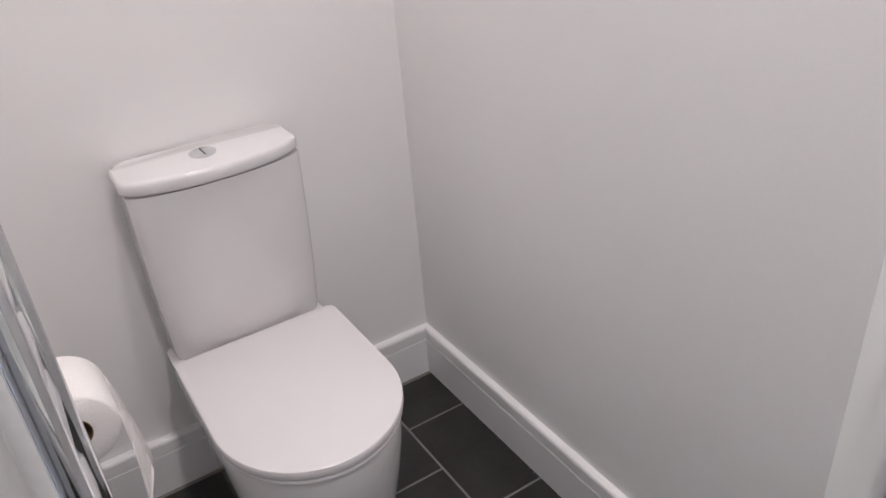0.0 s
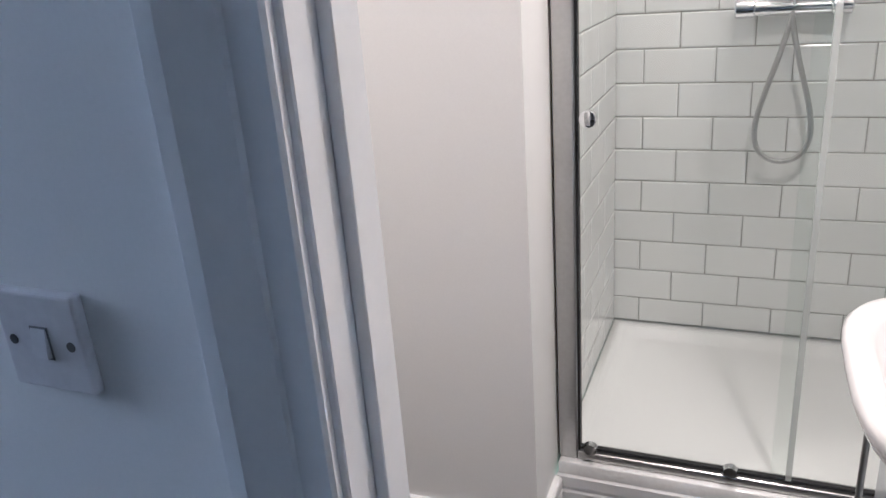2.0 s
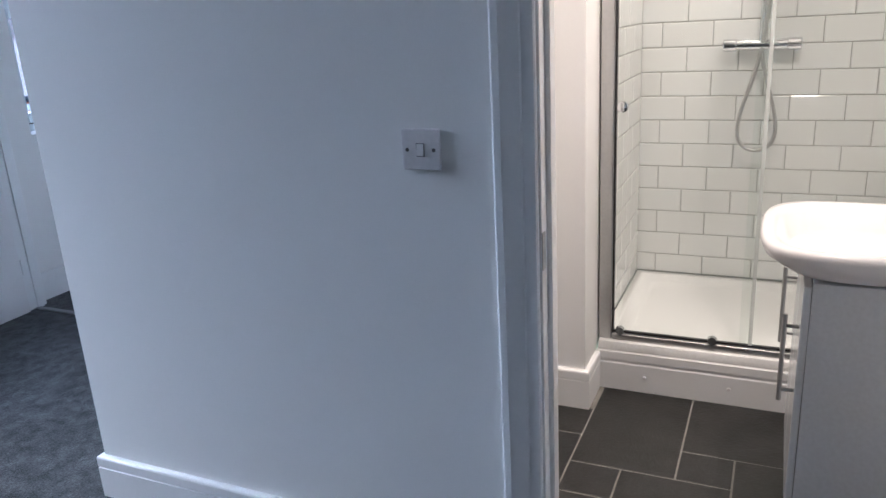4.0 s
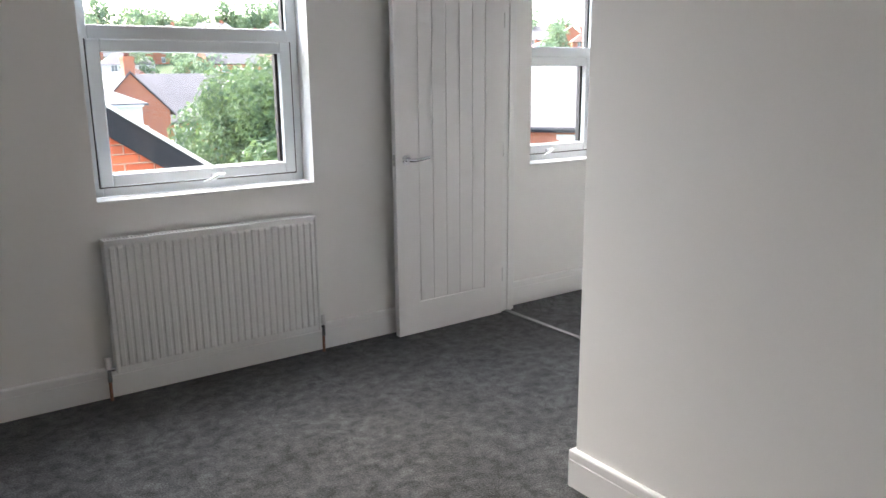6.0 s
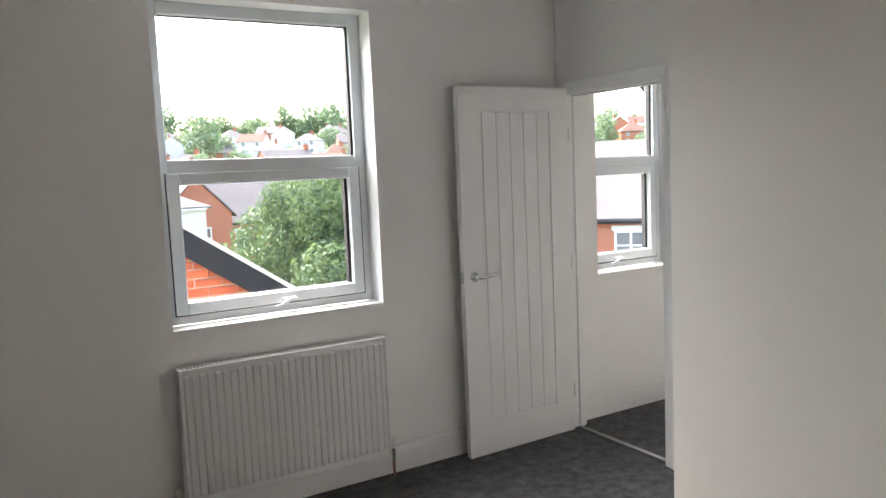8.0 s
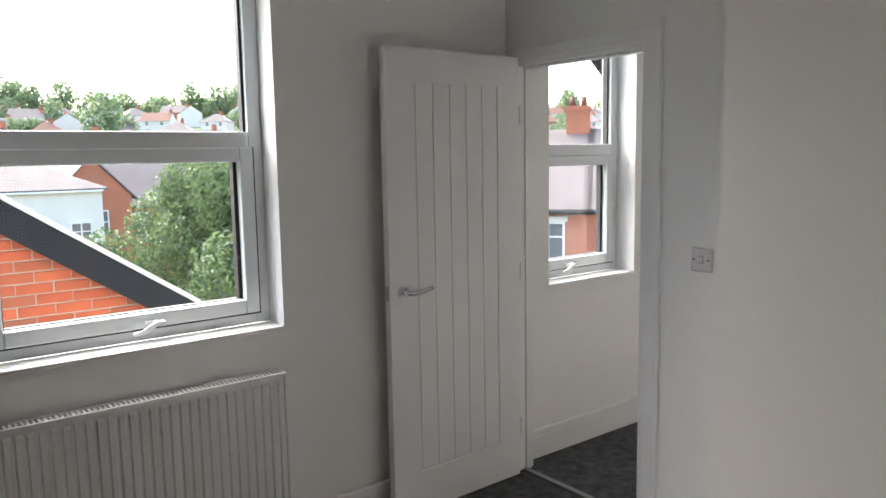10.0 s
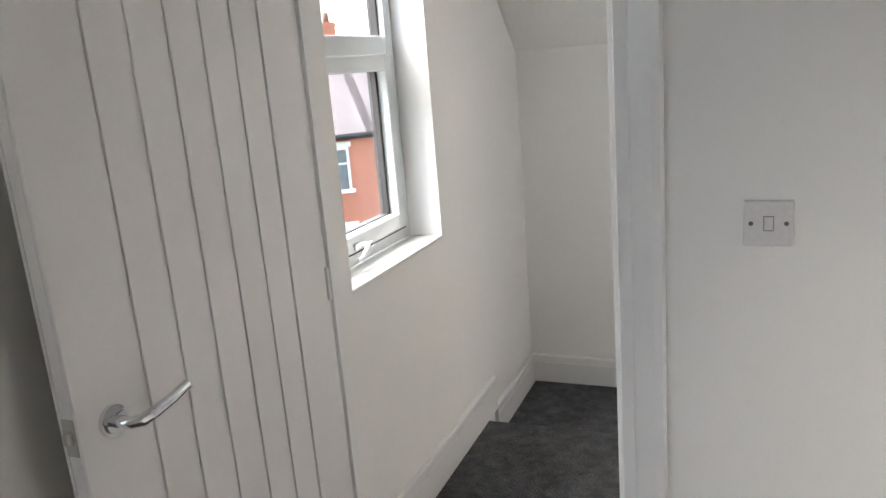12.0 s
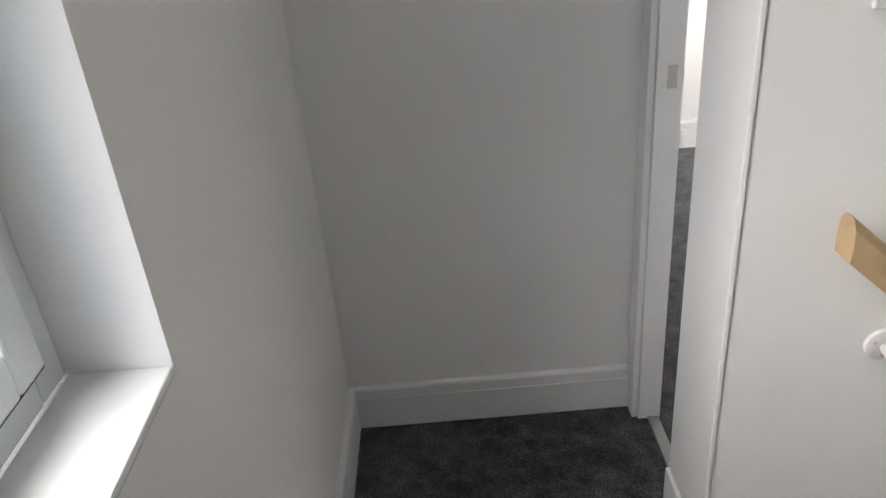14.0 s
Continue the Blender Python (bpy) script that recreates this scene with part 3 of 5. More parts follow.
def toilet(cx):
    t = thing("toilet", "white close-coupled toilet with its lid closed, against the wall", "toilet")
    yw, yf = NY0 - 0.002, -2.53
    bm = bmesh.new()
    spec = [(0.0, 0.27, 0.095, 0.9), (0.02, 0.275, 0.09, 0.9), (0.12, 0.295, 0.07, 0.95), (0.24, 0.325, 0.038, 1.0), (0.32, 0.342, 0.02, 1.05), (0.368, 0.346, 0.014, 1.08), (0.384, 0.344, 0.016, 1.08)]
    loft(bm, [d_ring(cx, w, yw - 0.02, yf + q, z, bulge=b) for z, w, q, b in spec])
    part("pan", bm, CERAMIC, t, "smooth-sided white ceramic pan", smooth=50)
    for nm, z0, z1, g in (("seat_ring", 0.386, 0.398, 0.003), ("lid", 0.400, 0.421, 0.0)):
        bm = bmesh.new()
        slab(bm, lambda i, z: d_ring(cx, 0.356 - 2 * i - 2 * g, -2.078 - i, yf + i + g, z, bulge=1.08, rb=0.016), z0, z1, 0.005)
        part(nm, bm, SEAT, t, "closed white D-shaped lid" if nm == "lid" else "", smooth=40)
    part("hinge_block", boxes((cx - 0.16, cx + 0.16, -2.084, -2.060, 0.384, 0.410), bevel=0.005), SEAT, t)
    bm = bmesh.new()
    rows = []
    for z, w, q in ((0.383, 0.318, -2.050), (0.41, 0.326, -2.056), (0.52, 0.334, -2.070), (0.66, 0.338, -2.083), (0.778, 0.340, -2.090)):
        rows.append(d_ring(cx + 0.003, w, yw - 0.01, q, z, bulge=0.24, rb=0.012))
    loft(bm, rows)
    part("cistern", bm, CERAMIC, t, "tapered white ceramic cistern", smooth=50)
    bm = bmesh.new()
    slab(bm, lambda i, z: d_ring(cx + 0.001, 0.350 - 2 * i, yw - 0.006, -2.097 + i, z, bulge=0.34, rb=0.03), 0.780, 0.810, 0.008)
    part("cistern_lid", bm, CERAMIC, t, "rounded ceramic cistern lid", smooth=45)
    bm = bmesh.new()
    fx, fy, fz = cx - 0.004, -2.014, 0.809
    tube(bm, [(fx, fy, fz), (fx, fy, fz + 0.004), (fx, fy, fz + 0.0055)], [0.026, 0.026, 0.023], 28)
    b = part("flush_button", bm, CHROME, t, "round chrome dual flush button", smooth=35)
    part("button_split", boxes((fx - 0.0012, fx + 0.0012, fy - 0.020, fy + 0.020, fz + 0.0052, fz + 0.0062)), DARK, b)
    return t


toilet(-0.577)


def towel_rail():
    t = thing("towel_rail", "chrome ladder towel radiator on the wall by the door", "towel rail")
    x = -0.936
    for y in (-2.93, -2.66):
        bm = bmesh.new()
        tube(bm, [(x, y, 0.42), (x, y, 0.424), (x, y, 1.556), (x, y, 1.56)], [0.013, 0.018, 0.018, 0.013], 18)
        part("upright", bm, CHROME, t, smooth=45)
        for z in (0.55, 1.40):
            bm = bmesh.new()
            tube(bm, [(BI, y + 0.02, z), (x, y + 0.02, z)], 0.011, 12)
            part("bracket", bm, CHROME, t, smooth=45)
    for i in range(15):
        z = 0.47 + i * 0.072 + (0.05 if i > 4 else 0) + (0.03 if i > 9 else 0)
        bm = bmesh.new()
        tube(bm, [(x - 0.004, -2.93, z), (x + 0.001, -2.86, z), (x + 0.001, -2.73, z), (x - 0.004, -2.66, z)], 0.0105, 12)
        part("crossbar", bm, CHROME, t, smooth=45)
    return t


towel_rail()


def roll_holder(x, y, z):
    t = thing("toilet_roll_holder", "chrome toilet roll holder with a bent arm on the wall", "toilet roll holder")
    bm = bmesh.new()
    tube(bm, [(BI, y + 0.13, z + 0.0), (BI + 0.008, y + 0.13, z + 0.0)], 0.024, 20)
    part("rose", bm, CHROME, t, smooth=40)
    bm = bmesh.new()
    tube(bm, [(BI + 0.006, y + 0.13, z), (x - 0.012, y + 0.13, z), (x, y + 0.12, z), (x, y - 0.012, z)], 0.006, 12)
    part("arm", bm, CHROME, t, smooth=60)
    r = thing("toilet_roll", "white toilet paper roll with a hanging sheet on its holder", "toilet roll")
    bm = bmesh.new()
    n, ro, ri = 40, 0.052, 0.021
    zc = z - ri + 0.0062
    prof = [(ri, 0), (ro - 0.003, 0), (ro, 0.003), (ro, 0.097), (ro - 0.003, 0.1), (ri, 0.1)]
    rings = [[(x + a * math.cos(2 * math.pi * k / n), y + b, zc + a * math.sin(2 * math.pi * k / n)) for a, b in prof] for k in range(n)]
    loft(bm, rings + [rings[0]], cap0=False, cap1=False)
    bmesh.ops.remove_doubles(bm, verts=bm.verts, dist=1e-5)
    part("paper", bm, PAPER, r, smooth=50)
    bm = bmesh.new()
    rings = [[(x + a * math.cos(2 * math.pi * k / n), y + b, zc + a * math.sin(2 * math.pi * k / n)) for a, b in ((ri, -0.001), (ri, 0.101), (ri - 0.001, 0.101), (ri - 0.001, -0.001))] for k in range(n)]
    loft(bm, rings + [rings[0]], cap0=False, cap1=False)
    bmesh.ops.remove_doubles(bm, verts=bm.verts, dist=1e-5)
    part("core", bm, CARD, r, "brown cardboard core", smooth=50)
    bm = bmesh.new()
    rows = []
    for k in range(9):
        q = k / 8
        xx = x + ro + 0.0006 + 0.020 * q - 0.012 * q * q
        tw = 0.014 * q
        zz = zc - 0.17 * q
        rows.append([(xx - tw, y + 0.001, zz), (xx + tw, y + 0.099, zz), (xx + tw + 0.0007, y + 0.099, zz), (xx - tw + 0.0007, y + 0.001, zz)])
    loft(bm, rows)
    part("hanging_sheet", bm, PAPER, r)


roll_holder(-0.934, -2.61, 0.755)

# shower: tray, riser, screen, tiles, valve
TX0, TX1, TY0, TY1, TZ = 0.082, 0.897, -4.052, -3.058, 0.19
t = thing("shower_tray", "white acrylic shower tray raised on a panelled plinth", "shower tray")
bm = bmesh.new()


def rect_ring(i, z):
    return [(TX0 + i, TY0 + i, z), (TX1 - i, TY0 + i, z), (TX1 - i, TY1 - i, z), (TX0 + i, TY1 - i, z)]


loft(bm, [rect_ring(0, 0.155), rect_ring(0, TZ - 0.004), rect_ring(0.004, TZ), rect_ring(0.040, TZ), rect_ring(0.047, TZ - 0.004), rect_ring(0.068, TZ - 0.020), rect_ring(0.10, TZ - 0.023)], smooth=False)
part("basin", bm, TRAY, t, smooth=60)
bm = bmesh.new()
prism(bm, [(TX0 + 0.004, 0.0), (TX0 - 0.006, 0.0), (TX0 - 0.006, 0.105), (TX0 - 0.002, 0.110), (TX0 - 0.002, 0.118), (TX0 - 0.006, 0.122), (TX0 - 0.006, 0.150), (TX0 + 0.004, 0.155)], "y", TY0, TY1 + 0.004)
pl = part("plinth_panel", bm, GLOSS, t, "white moulded plinth board")
for y in (-3.23, -3.52, -3.80):
    bm = bmesh.new()
    tube(bm, [(TX0 - 0.006, y, 0.060), (TX0 - 0.010, y, 0.060)], [0.007, 0.005], 12)
    part("screw_cap", bm, PLASTIC, pl, "white screw cap")

SEALM = clear_mat("clear_plastic_seal", (0.92, 0.94, 0.93))
sn, sk = SEALM.node_tree.nodes, SEALM.node_tree.links
sd, sm = sn.new("ShaderNodeBsdfDiffuse"), sn.new("ShaderNodeMixShader")
sd.inputs["Color"].default_value = (0.8, 0.83, 0.82, 1)
sm.inputs[0].default_value = 0.45
sk.new(sn["Transparent BSDF"].outputs[0], sm.inputs[1])
sk.new(sd.outputs[0], sm.inputs[2])
sk.new(sm.outputs[0], sn["Material Output"].inputs["Surface"])
t = thing("shower_screen", "chrome framed sliding glass shower door", "shower screen")
SX = 0.118
part("wall_post", boxes((SX - 0.018, SX + 0.022, -3.102, -3.056, TZ, 2.06), bevel=0.004), STEEL, t, "polished aluminium wall profile")
part("post_seal", boxes((SX - 0.010, SX + 0.010, -3.108, -3.1025, TZ + 0.02, 2.02)), GASKET, t, "dark rubber seal")
part("wall_post", boxes((SX - 0.018, SX + 0.022, TY0 + 0.002, TY0 + 0.046, TZ, 2.06), bevel=0.004), STEEL, t)
part("bottom_track", boxes((SX - 0.020, SX + 0.024, TY0 + 0.046, -3.103, TZ + 0.001, TZ + 0.024), bevel=0.004), STEEL, t, "polished aluminium bottom track")
part("track_seal", boxes((SX - 0.006, SX + 0.006, TY0 + 0.046, -3.103, TZ + 0.0245, TZ + 0.032)), GASKET, t, "dark track groove")
part("top_rail", boxes((SX - 0.020, SX + 0.024, TY0 + 0.046, -3.103, 2.03, 2.06), bevel=0.004), STEEL, t)
g = glass_part("sliding_pane", boxes((SX - 0.012, SX - 0.006, -3.575, -3.108, TZ + 0.034, 2.03)), t, "clear sliding glass door", 0, SHGLASS, SHGLASS_BACK)
part("pane_edge_seal", boxes((SX - 0.014, SX - 0.002, -3.583, -3.571, TZ + 0.034, 2.03)), SEALM, t, "translucent plastic edge seal")
glass_part("fixed_pane", boxes((SX + 0.006, SX + 0.012, TY0 + 0.04, -3.54, TZ + 0.026, 2.03)), t, "clear fixed glass panel", 0, SHGLASS, SHGLASS_BACK)
for y in (-3.135, -3.455):
    bm = bmesh.new()
    tube(bm, [(SX - 0.030, y, TZ + 0.040), (SX - 0.014, y, TZ + 0.040)], [0.015, 0.017], 18)
    part("roller", bm, CHROME, g, "chrome door roller", smooth=40)
bm = bmesh.new()
tube(bm, [(SX - 0.012, -3.135, 1.045), (SX - 0.024, -3.135, 1.045), (SX - 0.026, -3.135, 1.045), (SX - 0.042, -3.135, 1.045), (SX - 0.044, -3.135, 1.045)], [0.010, 0.010, 0.018, 0.018, 0.015], 20)
part("knob", bm, CHROME, g, "round chrome door knob", smooth=40)

t = thing("shower_valve", "chrome thermostatic bar shower with riser pipe and hose", "shower")
vx, vz, vy = 0.845, 1.19, -3.53
bm = bmesh.new()
tube(bm, [(vx, vy - 0.13, vz), (vx, vy + 0.13, vz)], 0.021, 20)
part("bar", bm, CHROME, t, smooth=40)
for s in (-1, 1):
    bm = bmesh.new()
    tube(bm, [(vx, vy + s * 0.092, vz), (vx, vy + s * 0.096, vz), (vx, vy + s * 0.140, vz), (vx, vy + s * 0.144, vz)], [0.021, 0.025, 0.025, 0.021], 20)
    part("control_knob", bm, CHROME, t, "ribbed chrome control knob", smooth=40)
    bm = bmesh.new()
    tube(bm, [(vx, vy + s * 0.075, vz), (0.893, vy + s * 0.075, vz)], [0.014, 0.020], 16)
    part("inlet", bm, CHROME, t, smooth=40)
bm = bmesh.new()
tube(bm, [(vx, vy, vz + 0.02), (vx, vy, 2.15), (vx - 0.03, vy, 2.20), (vx - 0.34, vy, 2.20), (vx - 0.36, vy, 2.17)], 0.011, 14)
part("riser_pipe", bm, CHROME, t, smooth=50)
bm = bmesh.new()
tube(bm, [(vx - 0.36, vy, 2.17), (vx - 0.36, vy, 2.165), (vx - 0.36, vy, 2.152)], [0.03, 0.10, 0.10], 30)
part("shower_head", bm, CHROME, t, "round chrome rain head", smooth=40)
bm = bmesh.new()
tube(bm, [(vx - 0.03, vy - 0.05, 1.72), (vx - 0.055, vy - 0.05, 1.90)], [0.012, 0.016], 14)
tube(bm, [(vx - 0.055, vy - 0.05, 1.90), (vx - 0.08, vy - 0.05, 1.91)], [0.04, 0.045], 20)
part("hand_shower", bm, CHROME, t, smooth=40)
bm = bmesh.new()
pts = []
for k in range(33):
    q = k / 32
    a = q * 2 * math.pi
    pts.append((vx - 0.012, vy + 0.0 - 0.082 * math.sin(a) * (0.55 + 0.45 * math.sin(math.pi * q)) * -1, vz - 0.02 - 0.40 * math.sin(math.pi * q) ** 0.9))
tube(bm, pts + [(vx - 0.02, vy - 0.02, vz + 0.15), (vx - 0.03, vy - 0.05, 1.72)], 0.0075, 10)
part("hose", bm, STEEL, t, "flexible metal shower hose", smooth=60)


def vanity():
    t = thing("vanity_unit", "pale grey gloss vanity cupboard under the washbasin", "vanity unit")
    x0, x1, yf, yb, z1 = -0.62, -0.15, -3.715, -4.058, 0.722
    part("carcass", boxes((x0, x1, yb, yf, 0.09, z1), bevel=0.002), VANITY, t)
    part("kick_board", boxes((x0 + 0.01, x1 - 0.01, yb, yf - 0.04, 0.0, 0.09)), VANITY, t)
    xm = (x0 + x1) / 2
    for a, b, hx in ((x0 + 0.002, xm - 0.0015, x0 + 0.05), (xm + 0.0015, x1 - 0.002, x1 - 0.05)):
        d = part("door", boxes((a, b, yf + 0.001, yf + 0.019, 0.095, z1 - 0.01), bevel=0.003), VANITY, t, "plain grey cupboard door")
        bm = bmesh.new()
        tube(bm, [(hx, yf + 0.052, 0.385), (hx, yf + 0.052, 0.62)], 0.006, 12)
        for z in (0.415, 0.59):
            tube(bm, [(hx, yf + 0.018, z), (hx, yf + 0.052, z)], 0.005, 10)
        part("handle", bm, STEEL, d, "brushed steel bar handle", smooth=40)
    s = thing("washbasin", "white ceramic washbasin on the vanity cupboard", "washbasin")
    cx, yc, w, d = (x0 + x1) / 2 - 0.01, -3.825, 0.53, 0.47

    def oval(k, z, sx=1.0, sy=1.0, dy=0.0, e=3.4):
        pts = []
        for i in range(48):
            a = 2 * math.pi * i / 48
            c, q = math.cos(a), math.sin(a)
            pts.append((cx + (w / 2 * sx - k) * math.copysign(abs(c) ** (2 / e), c), yc + dy + (d / 2 * sy - k) * math.copysign(abs(q) ** (2 / e), q), z))
        return pts
    bm = bmesh.new()
    loft(bm, [oval(0, z1 + 0.001, 0.80, 0.72, -0.055), oval(0, 0.735, 0.92, 0.88, -0.025), oval(0, 0.765, 0.985, 0.975, -0.003), oval(0, 0.785), oval(0, 0.797), oval(0.008, 0.805),
              oval(0.030, 0.803), oval(0.045, 0.79), oval(0.065, 0.74), oval(0.10, 0.70), oval(0.17, 0.69)])
    part("bowl", bm, CERAMIC, s, smooth=60)
    bm = bmesh.new()
    tube(bm, [(cx, yc - 0.20, 0.80), (cx, yc - 0.20, 0.90), (cx, yc - 0.195, 0.915)], [0.022, 0.020, 0.016], 18)
    tube(bm, [(cx, yc - 0.20, 0.87), (cx, yc - 0.10, 0.885), (cx, yc - 0.07, 0.875)], [0.014, 0.013, 0.012], 14)
    tube(bm, [(cx, yc - 0.20, 0.915), (cx, yc - 0.15, 0.94)], [0.010, 0.007], 10)
    part("tap", bm, CHROME, s, "chrome mixer tap", smooth=45)
    bm = bmesh.new()
    tube(bm, [(cx, yc, 0.691), (cx, yc, 0.694)], 0.022, 20)
    part("waste", bm, CHROME, s, "chrome waste", smooth=40)


vanity()
for x, y in ((-0.50, -2.48), (0.42, -3.45), (-0.52, -3.75)):
    t = thing("downlight", "small round recessed ceiling downlight", "ceiling light", group="shower room downlights", loc=(x, y, CZ))
    bm = bmesh.new()
    n = 28
    rings = [[(a * math.cos(2 * math.pi * k / n), a * math.sin(2 * math.pi * k / n), b) for a, b in ((0.042, 0), (0.045, -0.006), (0.038, -0.008), (0.036, -0.001))] for k in range(n)]
    loft(bm, rings + [rings[0]], cap0=False, cap1=False)
    bmesh.ops.remove_doubles(bm, verts=bm.verts, dist=1e-5)
    part("bezel", bm, PLASTIC, t, smooth=40)


# ---- stairs and handrail ----
st = thing("staircase", "carpeted straight stair flight going down from the landing", "stairs", kind="structure")
for k in range(1, 11):
    z = -0.19 * k
    y = -0.755 - 0.215 * (k - 1)
    bm = bmesh.new()
    box(bm, 0.1, 1.252, y - 0.215, y + 0.018 if k > 1 else y, z - 0.19, z, bevel=0.012, seg=3)
    part("tread", bm, CARPET, st, "charcoal carpeted step")
bm = bmesh.new()
prism(bm, [(-0.775, -0.75), (-0.775, 0.002), (-0.845, 0.002), (-2.95, -1.88), (-2.95, -2.6), (-2.6, -2.6)], "x", 1.252, 1.27)
part("string", bm, GLOSS, st, "white painted stair string")
setting("trim", boxes((1.266, 1.471, -0.7845, -0.775, 0.143, 2.3), bevel=0.002), GLOSS, "white gloss lining board on the wall end", "trim")
setting("trim", boxes((1.250, 1.471, -0.785, -0.767, SL, 0.142), bevel=0.003), GLOSS, "white gloss skirting return on the wall end", "skirting")

h = thing("handrail", "pale bare timber handrail sloping down the stair wall", "handrail")
p0, slope = Vector((1.205, -0.914, 0.850)), 0.90
p1 = p0 + Vector((0, -1.9, -1.9 * slope))
prof = [(-0.022, -0.044), (0.022, -0.044), (0.025, -0.022), (0.022, 0.010), (0.013, 0.023), (0, 0.027), (-0.013, 0.023), (-0.022, 0.010), (-0.025, -0.022)]
bm = bmesh.new()
loft(bm, [[p + Vector((a, 0, b)) for a, b in prof] for p in (p0, p1)], smooth=False)
part("rail", bm, OAK, h)
for k in range(3):
    yb = -1.048 - 0.75 * k
    pb = p0 + Vector((0, yb + 0.05 - p0.y, (yb + 0.05 - p0.y) * slope))
    zb = 0.590 - 0.75 * k * slope
    bm = bmesh.new()
    tube(bm, [(1.27, yb, zb), (1.262, yb, zb), (1.260, yb, zb)], [0.029, 0.029, 0.026], 24)
    ro = part("bracket_rose", bm, PLASTIC, h, "white round bracket rose", smooth=40)
    bm = bmesh.new()
    tube(bm, [(1.262, yb, zb), (1.225, yb - 0.004, zb - 0.016), (1.207, yb - 0.012, zb - 0.008), (1.205, yb - 0.03, zb + 0.03), (1.205, yb - 0.045, p0.z - 0.043 + (yb - 0.045 - p0.y) * slope)], [0.007, 0.007, 0.007, 0.007, 0.010], 12)
    part("bracket_arm", bm, PLASTIC, h, "white bent bracket arm", smooth=60)
    for a in (0.5, 2.6, 4.7):
        bm = bmesh.new()
        q = (yb + 0.018 * math.cos(a), zb + 0.018 * math.sin(a))
        tube(bm, [(1.262, *q), (1.2588, *q)], 0.0038, 10)
        part("screw", bm, STEEL, ro)

# ---- tiles of the shower and the floor ----
def tile_mesh(w, hgt, th, bev):
    """A tile of w by hgt, its back on local y = 0, facing -y, centred."""
    bm = bmesh.new()
    a, b = w / 2, hgt / 2
    r0 = [(-a, 0, -b), (a, 0, -b), (a, 0, b), (-a, 0, b)]
    r1 = [(-a, -th + bev * 0.5, -b), (a, -th + bev * 0.5, -b), (a, -th + bev * 0.5, b), (-a, -th + bev * 0.5, b)]
    c, d = a - bev, b - bev
    r2 = [(-c, -th, -d), (c, -th, -d), (c, -th, d), (-c, -th, d)]
    loft(bm, [r0, r1, r2], cap0=False, smooth=False)
    bmesh.ops.recalc_face_normals(bm, faces=bm.faces)
    me = bpy.data.meshes.new("tile")
    bm.to_mesh(me)
    bm.free()
    return me


TILES = {}


def tile(parent, w, hgt, th, bev, material, m):
    key = (round(w, 3), round(hgt, 3), th, material.name)
    if key not in TILES:
        TILES[key] = tile_mesh(w, hgt, th, bev)
        TILES[key].materials.append(material)
    ob = new("tile", TILES[key])
    ob.parent = parent
    ob.matrix_basis = m
    return ob


rng = random.Random(4)
zrows = [TZ + 0.003] + [0.278 + 0.101 * k for k in range(22)]


def tiled(parent, length, place, first):
    """Running-bond tiles along a wall of that length; place(s, z) gives a tile's pose, s metres along from the corner."""
    for k in range(len(zrows) - 1):
        z0, z1 = zrows[k], min(zrows[k + 1], CZ)
        s = 0.0
        nxt = first if k % 2 == 0 else first + 0.1015
        while s < length - 0.004:
            e = min(nxt, length)
            w, hgt = e - s - 0.003, z1 - z0 - 0.003
            if w > 0.01 and hgt > 0.01:
                tile(parent, w, hgt, 0.007, 0.0035, METRO, place((s + e) / 2, (z0 + z1) / 2) @ pose(0, 0, 0, rng.uniform(-0.12, 0.12), 0, rng.uniform(-0.12, 0.12)))
            s, nxt = e, e + 0.203


gb = setting("tile_backing_back", boxes((0.9005, 0.905, -4.055, -3.055, TZ, CZ)), GROUT, "grey grout joints between the shower wall tiles", "tiled wall")
tiled(gb, 1.0, lambda s, z: pose(0.9025, -3.055 - s, z, 0, 0, -90), 0.085)
gl = setting("tile_backing_left", boxes((0.13, 0.9, -3.0535, -3.05, TZ, CZ)), GROUT, "grey grout joints between the shower wall tiles", "tiled wall")
tiled(gl, 0.765, lambda s, z: pose(0.895 - s, -3.052, z), 0.185)
gr = setting("tile_backing_right", boxes((0.13, 0.9, -4.06, -4.0565, TZ, CZ)), GROUT, "grey grout joints between the shower wall tiles", "tiled wall")
tiled(gr, 0.765, lambda s, z: pose(0.895 - s, -4.058, z, 0, 0, 180), 0.185)

fl = setting("floor_shower_room", boxes((-1.03, 0.1, -4.06, NY0, -0.12, -0.0025)), FLOORGROUT, "dark slate-look floor tiles with pale joints", "floor")
U = 0.1605
GX0, GY0 = -0.1125, -1.9595
NX, NY = 7, 13
cells = set()
pieces = []


def fits(i, j, a, b):
    return i + a <= NX and j + b <= NY and all((i + p, j + q) not in cells for p in range(a) for q in range(b))


def lay(i, j, a, b):
    cells.update((i + p, j + q) for p in range(a) for q in range(b))
    pieces.append((i, j, a, b))


